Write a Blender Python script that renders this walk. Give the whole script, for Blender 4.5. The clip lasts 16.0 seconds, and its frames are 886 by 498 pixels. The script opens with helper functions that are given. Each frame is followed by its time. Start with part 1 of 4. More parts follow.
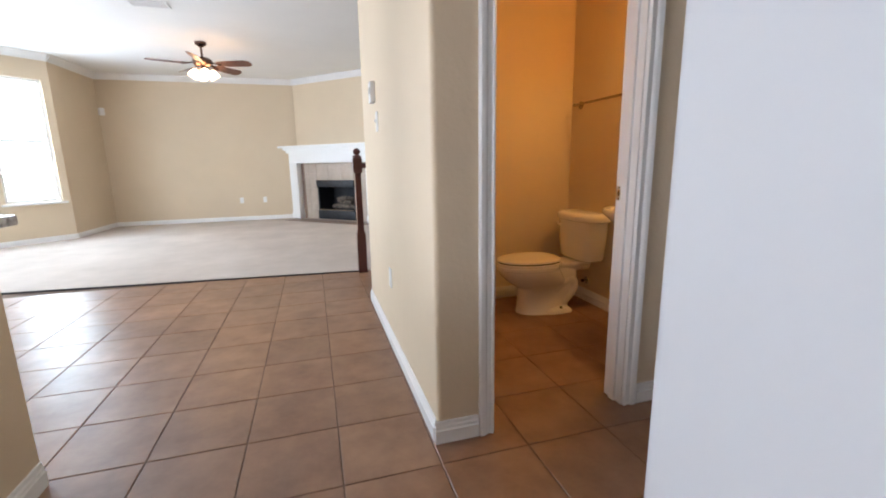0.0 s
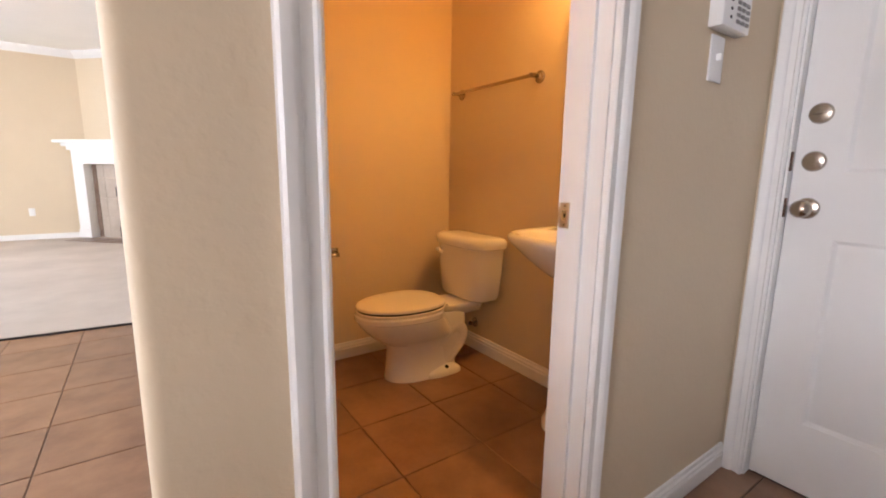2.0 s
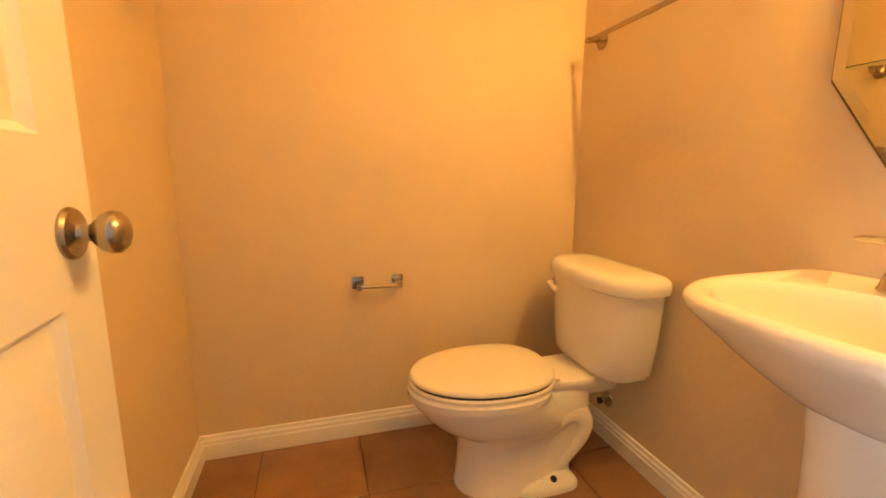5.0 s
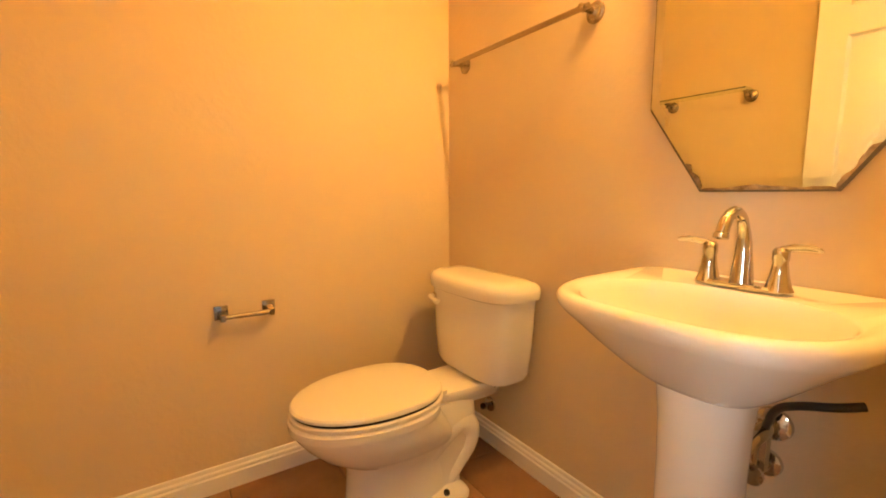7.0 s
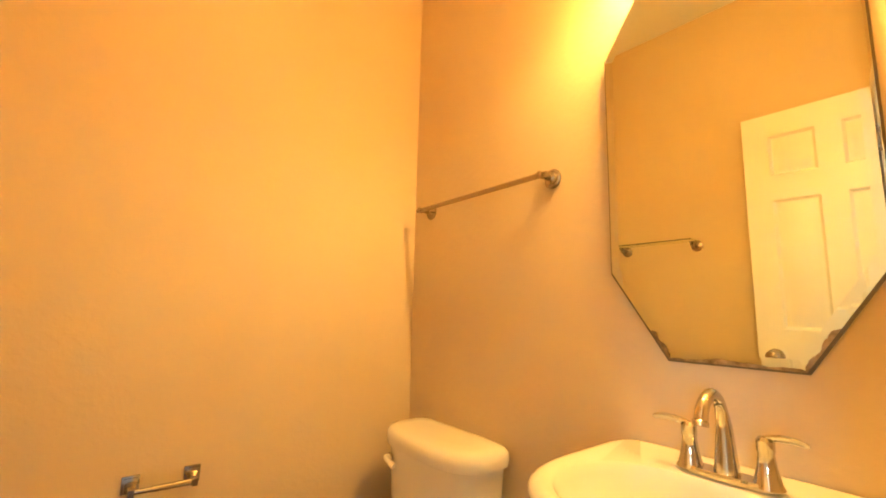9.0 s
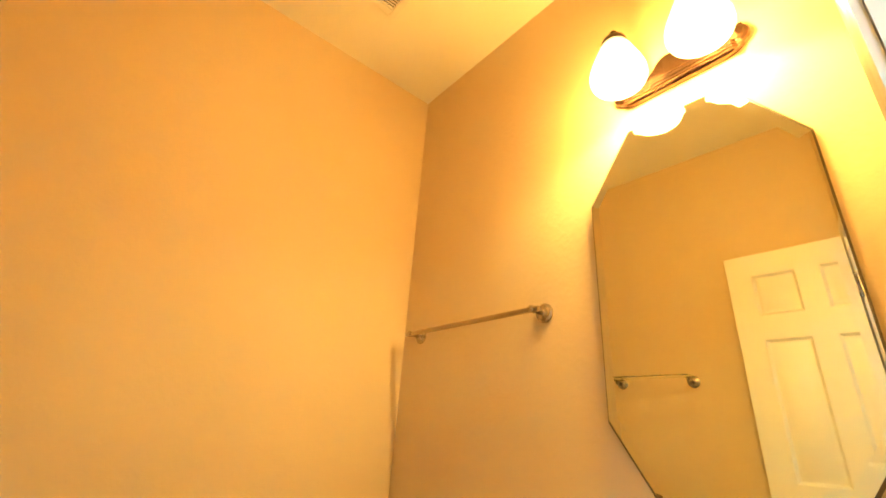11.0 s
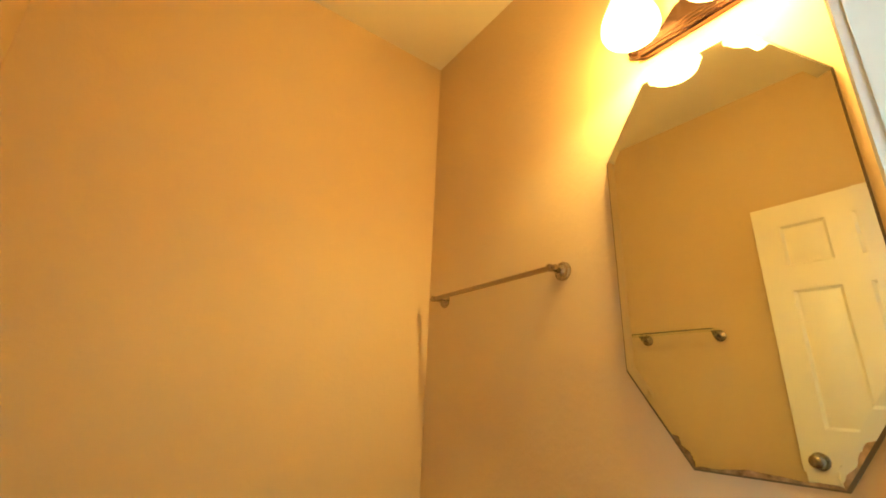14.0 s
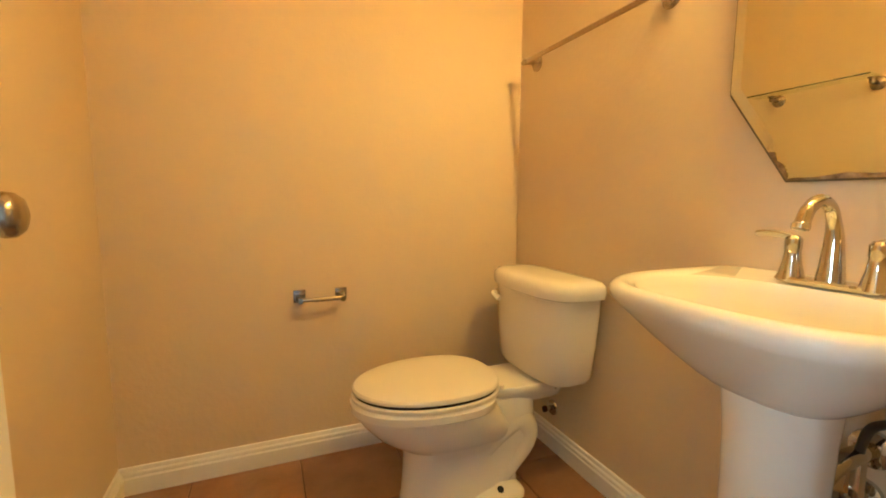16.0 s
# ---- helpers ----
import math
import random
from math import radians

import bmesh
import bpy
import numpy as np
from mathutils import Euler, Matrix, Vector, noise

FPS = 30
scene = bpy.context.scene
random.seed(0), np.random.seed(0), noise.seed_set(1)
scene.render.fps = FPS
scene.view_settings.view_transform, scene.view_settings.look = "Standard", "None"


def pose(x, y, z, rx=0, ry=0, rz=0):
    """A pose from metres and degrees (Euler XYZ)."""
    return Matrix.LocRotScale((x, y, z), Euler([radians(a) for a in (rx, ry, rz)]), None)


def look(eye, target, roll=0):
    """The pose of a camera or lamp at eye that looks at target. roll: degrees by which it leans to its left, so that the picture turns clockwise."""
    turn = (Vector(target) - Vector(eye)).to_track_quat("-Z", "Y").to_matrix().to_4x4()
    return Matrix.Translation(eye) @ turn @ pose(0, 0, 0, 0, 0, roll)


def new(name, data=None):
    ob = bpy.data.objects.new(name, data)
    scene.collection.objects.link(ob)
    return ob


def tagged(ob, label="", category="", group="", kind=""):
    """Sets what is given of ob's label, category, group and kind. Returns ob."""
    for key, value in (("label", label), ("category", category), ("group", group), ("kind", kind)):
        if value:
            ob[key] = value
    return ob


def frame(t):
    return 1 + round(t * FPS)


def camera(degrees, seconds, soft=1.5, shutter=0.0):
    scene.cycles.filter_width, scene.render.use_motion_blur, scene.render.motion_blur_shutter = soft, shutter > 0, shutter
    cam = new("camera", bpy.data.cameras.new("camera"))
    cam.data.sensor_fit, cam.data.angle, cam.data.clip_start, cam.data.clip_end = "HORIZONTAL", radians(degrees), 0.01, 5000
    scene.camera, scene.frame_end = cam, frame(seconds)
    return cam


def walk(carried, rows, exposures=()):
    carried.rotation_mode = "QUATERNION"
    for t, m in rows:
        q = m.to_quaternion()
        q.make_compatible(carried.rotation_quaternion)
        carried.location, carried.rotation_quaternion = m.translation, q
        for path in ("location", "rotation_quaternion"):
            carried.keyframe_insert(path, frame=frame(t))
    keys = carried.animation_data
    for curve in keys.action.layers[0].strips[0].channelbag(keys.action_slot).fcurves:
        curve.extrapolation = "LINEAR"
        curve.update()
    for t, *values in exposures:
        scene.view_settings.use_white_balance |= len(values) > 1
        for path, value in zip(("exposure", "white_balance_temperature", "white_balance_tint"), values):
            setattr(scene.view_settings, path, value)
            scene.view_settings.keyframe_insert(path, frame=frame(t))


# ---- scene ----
cam = camera(91.9, 16.0, 1.9)
PATH = [
    (0, (-2.021, -3.110, 1.090), (-1.461, -1.232, 0.698), -1.0),
    (0.5, (-1.922, -2.836, 1.098), (-1.404, -0.922, 0.835), -1.3),
    (1, (-1.831, -2.634, 1.06), (-1.104, -0.803, 0.717), 0.7),
    (1.5, (-1.728, -2.409, 1.053), (-0.668, -0.75, 0.705), 0.2),
    (2, (-1.591, -2.231, 1.042), (-0.466, -0.612, 0.703), 0.8),
    (2.5, (-1.419, -2.06, 1.051), (-0.357, -0.391, 0.758), 1.6),
    (3, (-1.287, -1.922, 1.041), (-0.234, -0.253, 0.719), 0.9),
    (3.5, (-1.183, -1.758, 1.047), (-0.197, -0.046, 0.732), 0.5),
    (4, (-1.076, -1.665, 1.019), (-0.416, 0.193, 0.687), 0.4),
    (4.2, (-1.045, -1.635, 1.029), (-0.519, 0.263, 0.682), 0.4),
    (6.3, (-1.06, -1.566, 1.004), (-0.224, 0.224, 0.69), 0.1),
    (6.5, (-1.063, -1.56, 1.004), (-0.147, 0.191, 0.697), 0.2),
    (7, (-1.062, -1.554, 1.01), (0.033, 0.099, 0.75), -0.2),
    (7.5, (-1.059, -1.555, 1.023), (0.131, 0.041, 0.83), 0.4),
    (8, (-1.054, -1.547, 1.048), (0.158, 0.043, 1.001), 0.0),
    (8.5, (-1.034, -1.534, 1.077), (0.175, 0.056, 1.183), 0.2),
    (9, (-1.02, -1.511, 1.11), (0.195, 0.052, 1.395), 1.3),
    (9.5, (-1.011, -1.504, 1.131), (0.2, 0.026, 1.57), 2.6),
    (10, (-1.013, -1.505, 1.148), (0.16, 0.018, 1.7), 3.6),
    (10.2, (-1.014, -1.503, 1.157), (0.145, 0.008, 1.769), 4.0),
    (12.3, (-1.027, -1.529, 1.17), (0.105, -0.122, 2.03), 3.8),
    (12.5, (-1.025, -1.53, 1.169), (0.107, -0.121, 2.024), 3.7),
    (13, (-1.024, -1.528, 1.167), (0.111, -0.113, 2.008), 3.1),
    (13.5, (-1.026, -1.533, 1.161), (0.095, -0.078, 1.954), 2.2),
    (14, (-1.024, -1.544, 1.138), (0.065, 0.005, 1.783), 2.3),
    (14.5, (-1.016, -1.549, 1.097), (0.029, 0.1, 1.529), 2.3),
    (15, (-1.014, -1.564, 1.041), (-0.05, 0.181, 1.202), 2.1),
    (15.5, (-1.011, -1.585, 1.002), (-0.164, 0.225, 0.931), 1.3),
    (16, (-1.017, -1.61, 0.967), (-0.257, 0.226, 0.744), 0.4),
]
walk(cam, [(t, look(eye, target, roll)) for t, eye, target, roll in PATH],
     exposures=[(0, -0.1, 6100, 18), (0.5, -0.03, 6200, 21), (1, 0.18, 6250, 24), (1.5, 0.32, 6400, 24), (2.5, 0.58, 6650, 23), (3.5, 0.79, 6800, 18), (4.2, 1.03, 6800, 13), (7, 1.27, 6750, 8), (8.5, 1.27, 6550, 4), (10, 1.27, 6000, -11), (12.5, 0.79, 5800, -14), (14, 0.68, 5650, -14), (15, 0.84, 5350, -12), (16, 1.08, 5150, -10)])

# ---- world and lights ----
H = 2.77          # ceiling height
world = bpy.data.worlds.new("sky")
scene.world = world
world.use_nodes = True
sky = world.node_tree.nodes.new("ShaderNodeTexSky")
sky.sky_type, sky.sun_disc = "NISHITA", False
sky.sun_elevation, sky.sun_rotation = radians(45), radians(250)
world.node_tree.links.new(sky.outputs[0], world.node_tree.nodes["Background"].inputs[0])
world.node_tree.nodes["Background"].inputs[1].default_value = 0.06


def lamp(name, kind, m, watts, color, size=(0.1, 0.1)):
    data = bpy.data.lights.new(name, kind)
    data.energy, data.color = watts, color
    if kind == "AREA":
        data.shape, data.size, data.size_y = "RECTANGLE", size[0], size[1]
    elif kind == "POINT":
        data.shadow_soft_size = size[0]
    ob = new(name, data)
    ob.matrix_world = m
    return ob


DAY = (0.69, 0.85, 1.0)
WARM = (1.0, 0.545, 0.13)
BULB_Y = (-1.095, -1.30)
for y in BULB_Y:
    lamp("bulb_light", "POINT", pose(-0.13, y, 2.088), 14.0, WARM, (0.014, 0))

# ---- materials ----


def material(name, color, rough=0.5, metal=0.0, spec=0.5):
    m = bpy.data.materials.new(name)
    m.use_nodes = True
    b = m.node_tree.nodes["Principled BSDF"]
    b.inputs["Base Color"].default_value = (*color, 1)
    b.inputs["Roughness"].default_value = rough
    b.inputs["Metallic"].default_value = metal
    b.inputs["Specular IOR Level"].default_value = spec
    return m


def node(m, kind, **values):
    n = m.node_tree.nodes.new(kind)
    for key, value in values.items():
        n.inputs[key].default_value = value
    return n


def link(m, a, b):
    m.node_tree.links.new(a, b)


def mottled(m, low, high, scale=3.0, detail=6.0, stretch=(1, 1, 1), contrast=(0.3, 0.7), random_amount=0.0):
    """Colour that drifts between two tones, in object space."""
    b = m.node_tree.nodes["Principled BSDF"]
    tc = node(m, "ShaderNodeNewGeometry") if random_amount == 0 else node(m, "ShaderNodeTexCoord")
    place = tc.outputs["Position"] if random_amount == 0 else tc.outputs["Object"]
    mp = node(m, "ShaderNodeMapping", Scale=stretch)
    link(m, place, mp.inputs[0])
    info = None
    if random_amount:
        info = node(m, "ShaderNodeObjectInfo")
        mul = node(m, "ShaderNodeMath", **{})
        mul.operation = "MULTIPLY"
        mul.inputs[1].default_value = 37.0
        link(m, info.outputs["Random"], mul.inputs[0])
        link(m, mul.outputs[0], mp.inputs["Location"])
    nz = node(m, "ShaderNodeTexNoise", Scale=scale, Detail=detail, Roughness=0.6)
    link(m, mp.outputs[0], nz.inputs["Vector"])
    ramp = node(m, "ShaderNodeValToRGB")
    ramp.color_ramp.elements[0].position, ramp.color_ramp.elements[1].position = contrast
    ramp.color_ramp.elements[0].color, ramp.color_ramp.elements[1].color = (*low, 1), (*high, 1)
    link(m, nz.outputs[0], ramp.inputs[0])
    out = ramp.outputs[0]
    if random_amount:
        hsv = node(m, "ShaderNodeHueSaturation")
        mr = node(m, "ShaderNodeMapRange")
        mr.inputs["To Min"].default_value, mr.inputs["To Max"].default_value = 1 - random_amount, 1 + random_amount
        link(m, info.outputs["Random"], mr.inputs[0])
        link(m, mr.outputs[0], hsv.inputs["Value"])
        link(m, out, hsv.inputs["Color"])
        out = hsv.outputs[0]
    link(m, out, b.inputs["Base Color"])
    return m


def bumped(m, scale, strength, distance=0.002, detail=3.0, stretch=(1, 1, 1), contrast=None):
    b = m.node_tree.nodes["Principled BSDF"]
    tc = node(m, "ShaderNodeTexCoord")
    mp = node(m, "ShaderNodeMapping", Scale=stretch)
    link(m, tc.outputs["Object"], mp.inputs[0])
    nz = node(m, "ShaderNodeTexNoise", Scale=scale, Detail=detail, Roughness=0.55)
    link(m, mp.outputs[0], nz.inputs["Vector"])
    out = nz.outputs[0]
    if contrast:
        mr = node(m, "ShaderNodeMapRange")
        mr.interpolation_type = "SMOOTHSTEP"
        mr.inputs["From Min"].default_value, mr.inputs["From Max"].default_value = contrast
        link(m, out, mr.inputs[0])
        out = mr.outputs[0]
    bp = node(m, "ShaderNodeBump", Strength=strength, Distance=distance)
    link(m, out, bp.inputs["Height"])
    link(m, bp.outputs[0], b.inputs["Normal"])
    return m


def rough_varied(m, low, high, scale=8.0):
    b = m.node_tree.nodes["Principled BSDF"]
    tc = node(m, "ShaderNodeTexCoord")
    nz = node(m, "ShaderNodeTexNoise", Scale=scale, Detail=4.0)
    link(m, tc.outputs["Object"], nz.inputs["Vector"])
    mr = node(m, "ShaderNodeMapRange")
    mr.inputs["To Min"].default_value, mr.inputs["To Max"].default_value = low, high
    link(m, nz.outputs[0], mr.inputs[0])
    link(m, mr.outputs[0], b.inputs["Roughness"])
    return m


PAINT = bumped(mottled(material("beige_wall_paint", (0.6, 0.53, 0.42), 0.62, 0, 0.35), (0.63, 0.512, 0.362), (0.665, 0.542, 0.385), 1.6, 5),
               48, 0.30, 0.0010, 2.5, contrast=(0.40, 0.66))
CEIL = bumped(mottled(material("white_ceiling_paint", (0.75, 0.74, 0.71), 0.75, 0, 0.2), (0.82, 0.81, 0.78), (0.86, 0.85, 0.82), 1.2), 40, 0.3, 0.0009, 2, contrast=(0.42, 0.62))
PALE = bumped(mottled(material("pale_grey_wall_paint", (0.7, 0.69, 0.7), 0.55), (0.60, 0.615, 0.64), (0.64, 0.655, 0.68), 1.3), 40, 0.15, 0.0006, 2)
TRIM = rough_varied(mottled(material("white_trim_paint", (0.8, 0.79, 0.77), 0.35), (0.77, 0.76, 0.74), (0.82, 0.81, 0.79), 4), 0.28, 0.42)
DOOR = bumped(mottled(material("white_door_paint", (0.8, 0.79, 0.77), 0.38), (0.775, 0.765, 0.745), (0.82, 0.81, 0.79), 3), 26, 0.35, 0.0012, 4, (1, 1, 0.09))
TILE = rough_varied(bumped(mottled(material("tan_ceramic_tile", (0.38, 0.26, 0.18), 0.3), (0.175, 0.077, 0.034), (0.335, 0.180, 0.096), 5.5, 9, random_amount=0.10, contrast=(0.28, 0.72)), 14, 0.25, 0.002, 5), 0.30, 0.46, 12)
TILE.node_tree.nodes["Principled BSDF"].inputs["IOR"].default_value = 1.75
GROUT = bumped(material("brown_grout", (0.165, 0.11, 0.08), 0.9, 0, 0.2), 150, 0.6, 0.002)
CARPET = bumped(mottled(material("beige_carpet", (0.55, 0.5, 0.44), 0.95, 0, 0.1), (0.53, 0.46, 0.40), (0.67, 0.59, 0.52), 1.4, 10), 380, 0.9, 0.006, 4)
CHINA = material("white_vitreous_china", (0.78, 0.755, 0.72), 0.08)
SEAT = material("white_seat_plastic", (0.78, 0.745, 0.69), 0.25)
NICKEL = material("brushed_nickel", (0.40, 0.345, 0.29), 0.24, 1.0)
SATIN = material("satin_nickel_plate", (0.62, 0.58, 0.54), 0.3, 1.0)
CHROME = material("polished_chrome", (0.58, 0.57, 0.56), 0.09, 1.0)
BRONZE = material("brown_bronze", (0.13, 0.078, 0.058), 0.22, 0.9)
STEEL = material("grey_polished_steel", (0.36, 0.34, 0.32), 0.14, 1.0)
BLACK = material("black_rubber_hose", (0.015, 0.015, 0.016), 0.45)
# near-black: shade in gaps and holes, also dark trim and keypad marks
DARK = material("gap_shade_and_trim_black", (0.01, 0.009, 0.008), 0.8)
PLASTIC = material("white_plastic", (0.8, 0.79, 0.77), 0.4)
WHITE = material("white_mantel_paint", (0.82, 0.82, 0.8), 0.4)
WOOD = bumped(mottled(material("dark_red_wood", (0.07, 0.018, 0.012), 0.3), (0.05, 0.013, 0.009), (0.11, 0.03, 0.02), 9, 6, (1, 1, 0.12)), 20, 0.2, 0.001, 4, (1, 1, 0.1))
BLADE = mottled(material("walnut_blade", (0.13, 0.05, 0.03), 0.4), (0.09, 0.032, 0.02), (0.17, 0.07, 0.04), 7, 6, (1, 0.2, 1))
STONE = bumped(mottled(material("beige_surround_tile", (0.45, 0.37, 0.3), 0.35), (0.38, 0.31, 0.25), (0.5, 0.42, 0.34), 4, 8), 30, 0.2, 0.001)
FIREBOX = bumped(mottled(material("black_firebox_metal", (0.02, 0.02, 0.022), 0.45, 0.3), (0.012, 0.012, 0.014), (0.03, 0.03, 0.034), 9), 60, 0.3, 0.001)
LOG = bumped(mottled(material("charred_log", (0.12, 0.09, 0.07), 0.9), (0.04, 0.03, 0.025), (0.22, 0.18, 0.14), 14), 30, 0.8, 0.006)
GRANITE = mottled(material("grey_speckled_counter", (0.4, 0.38, 0.36), 0.2), (0.2, 0.18, 0.17), (0.6, 0.57, 0.54), 60, 6)
SILVER = material("mirror_silver", (0.80, 0.85, 0.78), 0.015, 1.0)
EDGE = mottled(material("desilvered_mirror_edge", (0.2, 0.12, 0.06), 0.4, 0.4), (0.10, 0.06, 0.03), (0.50, 0.38, 0.24), 40, 8)
LEAD = material("grey_mirror_edge", (0.14, 0.12, 0.10), 0.3, 0.8)
# hearth tile's own brown; also colours the shade strip beside the pilaster
HEARTH = mottled(material("brown_hearth_and_return_shade", (0.22, 0.14, 0.10), 0.4), (0.16, 0.10, 0.07), (0.28, 0.19, 0.14), 6, 8)
SCREEN = material("keypad_screen", (0.30, 0.29, 0.27), 0.3)
GREYBAR = material("grey_lettering", (0.25, 0.24, 0.23), 0.6)

GLASS = material("clear_glass", (0.93, 0.98, 0.95), 0.02)
clear = node(GLASS, "ShaderNodeBsdfTransparent", Color=(0.95, 0.98, 0.95, 1))
gloss = node(GLASS, "ShaderNodeBsdfGlossy", Roughness=0.02)
mix = node(GLASS, "ShaderNodeMixShader", Fac=0.06)
link(GLASS, clear.outputs[0], mix.inputs[1])
link(GLASS, gloss.outputs[0], mix.inputs[2])
link(GLASS, mix.outputs[0], GLASS.node_tree.nodes["Material Output"].inputs["Surface"])
GREEN = material("green_glass_edge", (0.10, 0.22, 0.15), 0.08)
GREEN.node_tree.nodes["Principled BSDF"].inputs["Transmission Weight"].default_value = 0.5


def glowing(name, color, strength, base=(0.8, 0.78, 0.7)):
    m = material(name, base, 0.3)
    b = m.node_tree.nodes["Principled BSDF"]
    b.inputs["Emission Color"].default_value = (*color, 1)
    b.inputs["Emission Strength"].default_value = strength
    return m


SHADE = glowing("lit_alabaster_shade", (1.0, 0.62, 0.24), 4.5)
thin = node(SHADE, "ShaderNodeBsdfTransparent", Color=(1.0, 0.92, 0.8, 1))
both = node(SHADE, "ShaderNodeMixShader", Fac=0.74)
link(SHADE, SHADE.node_tree.nodes["Principled BSDF"].outputs[0], both.inputs[1])
link(SHADE, thin.outputs[0], both.inputs[2])
link(SHADE, both.outputs[0], SHADE.node_tree.nodes["Material Output"].inputs["Surface"])
FANSHADE = glowing("lit_fan_shade", (1.0, 0.62, 0.30), 22.0)
DAYLIGHT = glowing("bright_overcast_backdrop", (0.86, 0.94, 1.0), 9.0, (0, 0, 0))

# ---- mesh helpers ----


def smooth(me, angle=35):
    for p in me.polygons:
        p.use_smooth = True
    me.set_sharp_from_angle(angle=radians(angle))


def mesh_of(name, bm, mat, shade=True):
    bmesh.ops.recalc_face_normals(bm, faces=bm.faces)
    me = bpy.data.meshes.new(name)
    bm.to_mesh(me)
    bm.free()
    me.materials.append(mat)
    if shade:
        smooth(me)
    return me


def part(name, bm, mat, parent=None, label=""):
    ob = new(name, mesh_of(name, bm, mat))
    ob.parent = parent
    if label:
        tagged(ob, label)
    return ob


def thing(name, m, label, category, group="", kind=""):
    ob = new(name)
    ob.empty_display_size = 0.05
    ob.matrix_world = m
    return tagged(ob, label, category, group, kind)


def box(bm, lo, hi, bevel=0.0, seg=2, m=None):
    mid = [(a + b) / 2 for a, b in zip(lo, hi)]
    size = [b - a for a, b in zip(lo, hi)]
    mat = Matrix.LocRotScale(mid, None, size)
    vs = bmesh.ops.create_cube(bm, size=1, matrix=mat)["verts"]
    if bevel:
        es = list({e for v in vs for e in v.link_edges})
        r = bmesh.ops.bevel(bm, geom=es, offset=bevel, segments=seg, affect="EDGES", profile=0.6)
        vs = list({v for f in r["faces"] for v in f.verts} | {v for v in vs if v.is_valid})
    if m is not None:
        bmesh.ops.transform(bm, matrix=m, verts=vs)
    return bm


def boxes(*items, bevel=0.0, seg=2):
    bm = bmesh.new()
    for lo, hi in items:
        box(bm, lo, hi, bevel, seg)
    return bm


def loft(rings, cap=True, bm=None, closed=False):
    bm = bm or bmesh.new()
    rows = [[bm.verts.new(p) for p in ring] for ring in rings]
    n = len(rows[0])
    pairs = list(zip(rows, rows[1:])) + ([(rows[-1], rows[0])] if closed else [])
    for a, b in pairs:
        for i in range(n):
            bm.faces.new((a[i], a[(i + 1) % n], b[(i + 1) % n], b[i]))
    if cap and not closed:
        bm.faces.new(rows[0][::-1])
        bm.faces.new(rows[-1])
    return bm


def lathe(profile, n=28, m=None, bm=None, cap=True):
    """Profile of (radius, height) turned round z."""
    rings = [[(m or Matrix()) @ Vector((r * math.cos(a), r * math.sin(a), z)) for a in [2 * math.pi * i / n for i in range(n)]] for r, z in profile]
    return loft(rings, cap, bm)


def tube(path, radius, n=14, bm=None, closed=False):
    """A round bar along a path; radius a number, or a list of one (or of two half-axes) per point."""
    pts = [Vector(p) for p in path]
    rings = []
    side = None
    for i, p in enumerate(pts):
        a, b = pts[max(i - 1, 0)], pts[min(i + 1, len(pts) - 1)]
        if closed:
            a, b = pts[i - 1], pts[(i + 1) % len(pts)]
        d = (b - a).normalized()
        if side is None:
            side = d.orthogonal().normalized()
        side = (side - d * side.dot(d)).normalized()
        up = d.cross(side)
        r = radius if isinstance(radius, (int, float)) else radius[i]
        r1, r2 = (r, r) if isinstance(r, (int, float)) else r
        rings.append([p + side * (r1 * math.cos(t)) + up * (r2 * math.sin(t)) for t in [2 * math.pi * k / n for k in range(n)]])
    return loft(rings, True, bm, closed)


def spline(points, steps=8):
    """A smooth path through points."""
    p = [Vector(q) for q in points]
    p = [2 * p[0] - p[1]] + p + [2 * p[-1] - p[-2]]
    out = []
    for i in range(1, len(p) - 2):
        for k in range(steps):
            t = k / steps
            out.append(0.5 * (2 * p[i] + (p[i + 1] - p[i - 1]) * t + (2 * p[i - 1] - 5 * p[i] + 4 * p[i + 1] - p[i + 2]) * t * t
                              + (3 * p[i] - p[i - 1] - 3 * p[i + 1] + p[i + 2]) * t ** 3))
    return out + [p[-2]]


def blob(cx, cy, z, front, back, half, n_front=2.3, n_back=4.0, count=56):
    """A closed outline at height z: rounded in front (-x), squarer behind (+x)."""
    ring = []
    for i in range(count):
        a = 2 * math.pi * i / count
        c, s = math.cos(a), math.sin(a)
        e = n_back if c > 0 else n_front
        d = back if c > 0 else front
        x = math.copysign(abs(c) ** (2 / e), c) * d
        y = math.copysign(abs(s) ** (2 / e), s) * half
        ring.append(Vector((cx + x, cy + y, z)))
    return ring


def run_profile(profile, a, b, out):
    """Extrudes a profile of (away from the wall, up) along the floor from a to b; out: away from the wall."""
    bm = bmesh.new()
    o = Vector((*out, 0)).normalized()
    rings = [[Vector((*p, 0)) + o * d + Vector((0, 0, h)) for d, h in profile] for p in (a, b)]
    return loft(rings, True, bm)


def structure(name, bm, mat, label, category):
    return tagged(part(name, bm, mat), label, category, kind="structure")


# ---- walls, floor, ceiling ----


def wall(name, lo, hi, label="beige painted drywall with knockdown texture", round_edges=(), paint=PAINT):
    bm = boxes((lo, hi))
    es = []
    for e in bm.edges:
        p, q = e.verts[0].co, e.verts[1].co
        if abs(p.x - q.x) < 1e-4 and abs(p.y - q.y) < 1e-4 and any(abs(p.x - x) < 1e-3 and abs(p.y - y) < 1e-3 for x, y in round_edges):
            es.append(e)
    if es:
        bmesh.ops.bevel(bm, geom=es, offset=0.022, segments=6, affect="EDGES", profile=0.5)
    return structure(name, bm, paint, label, "wall")


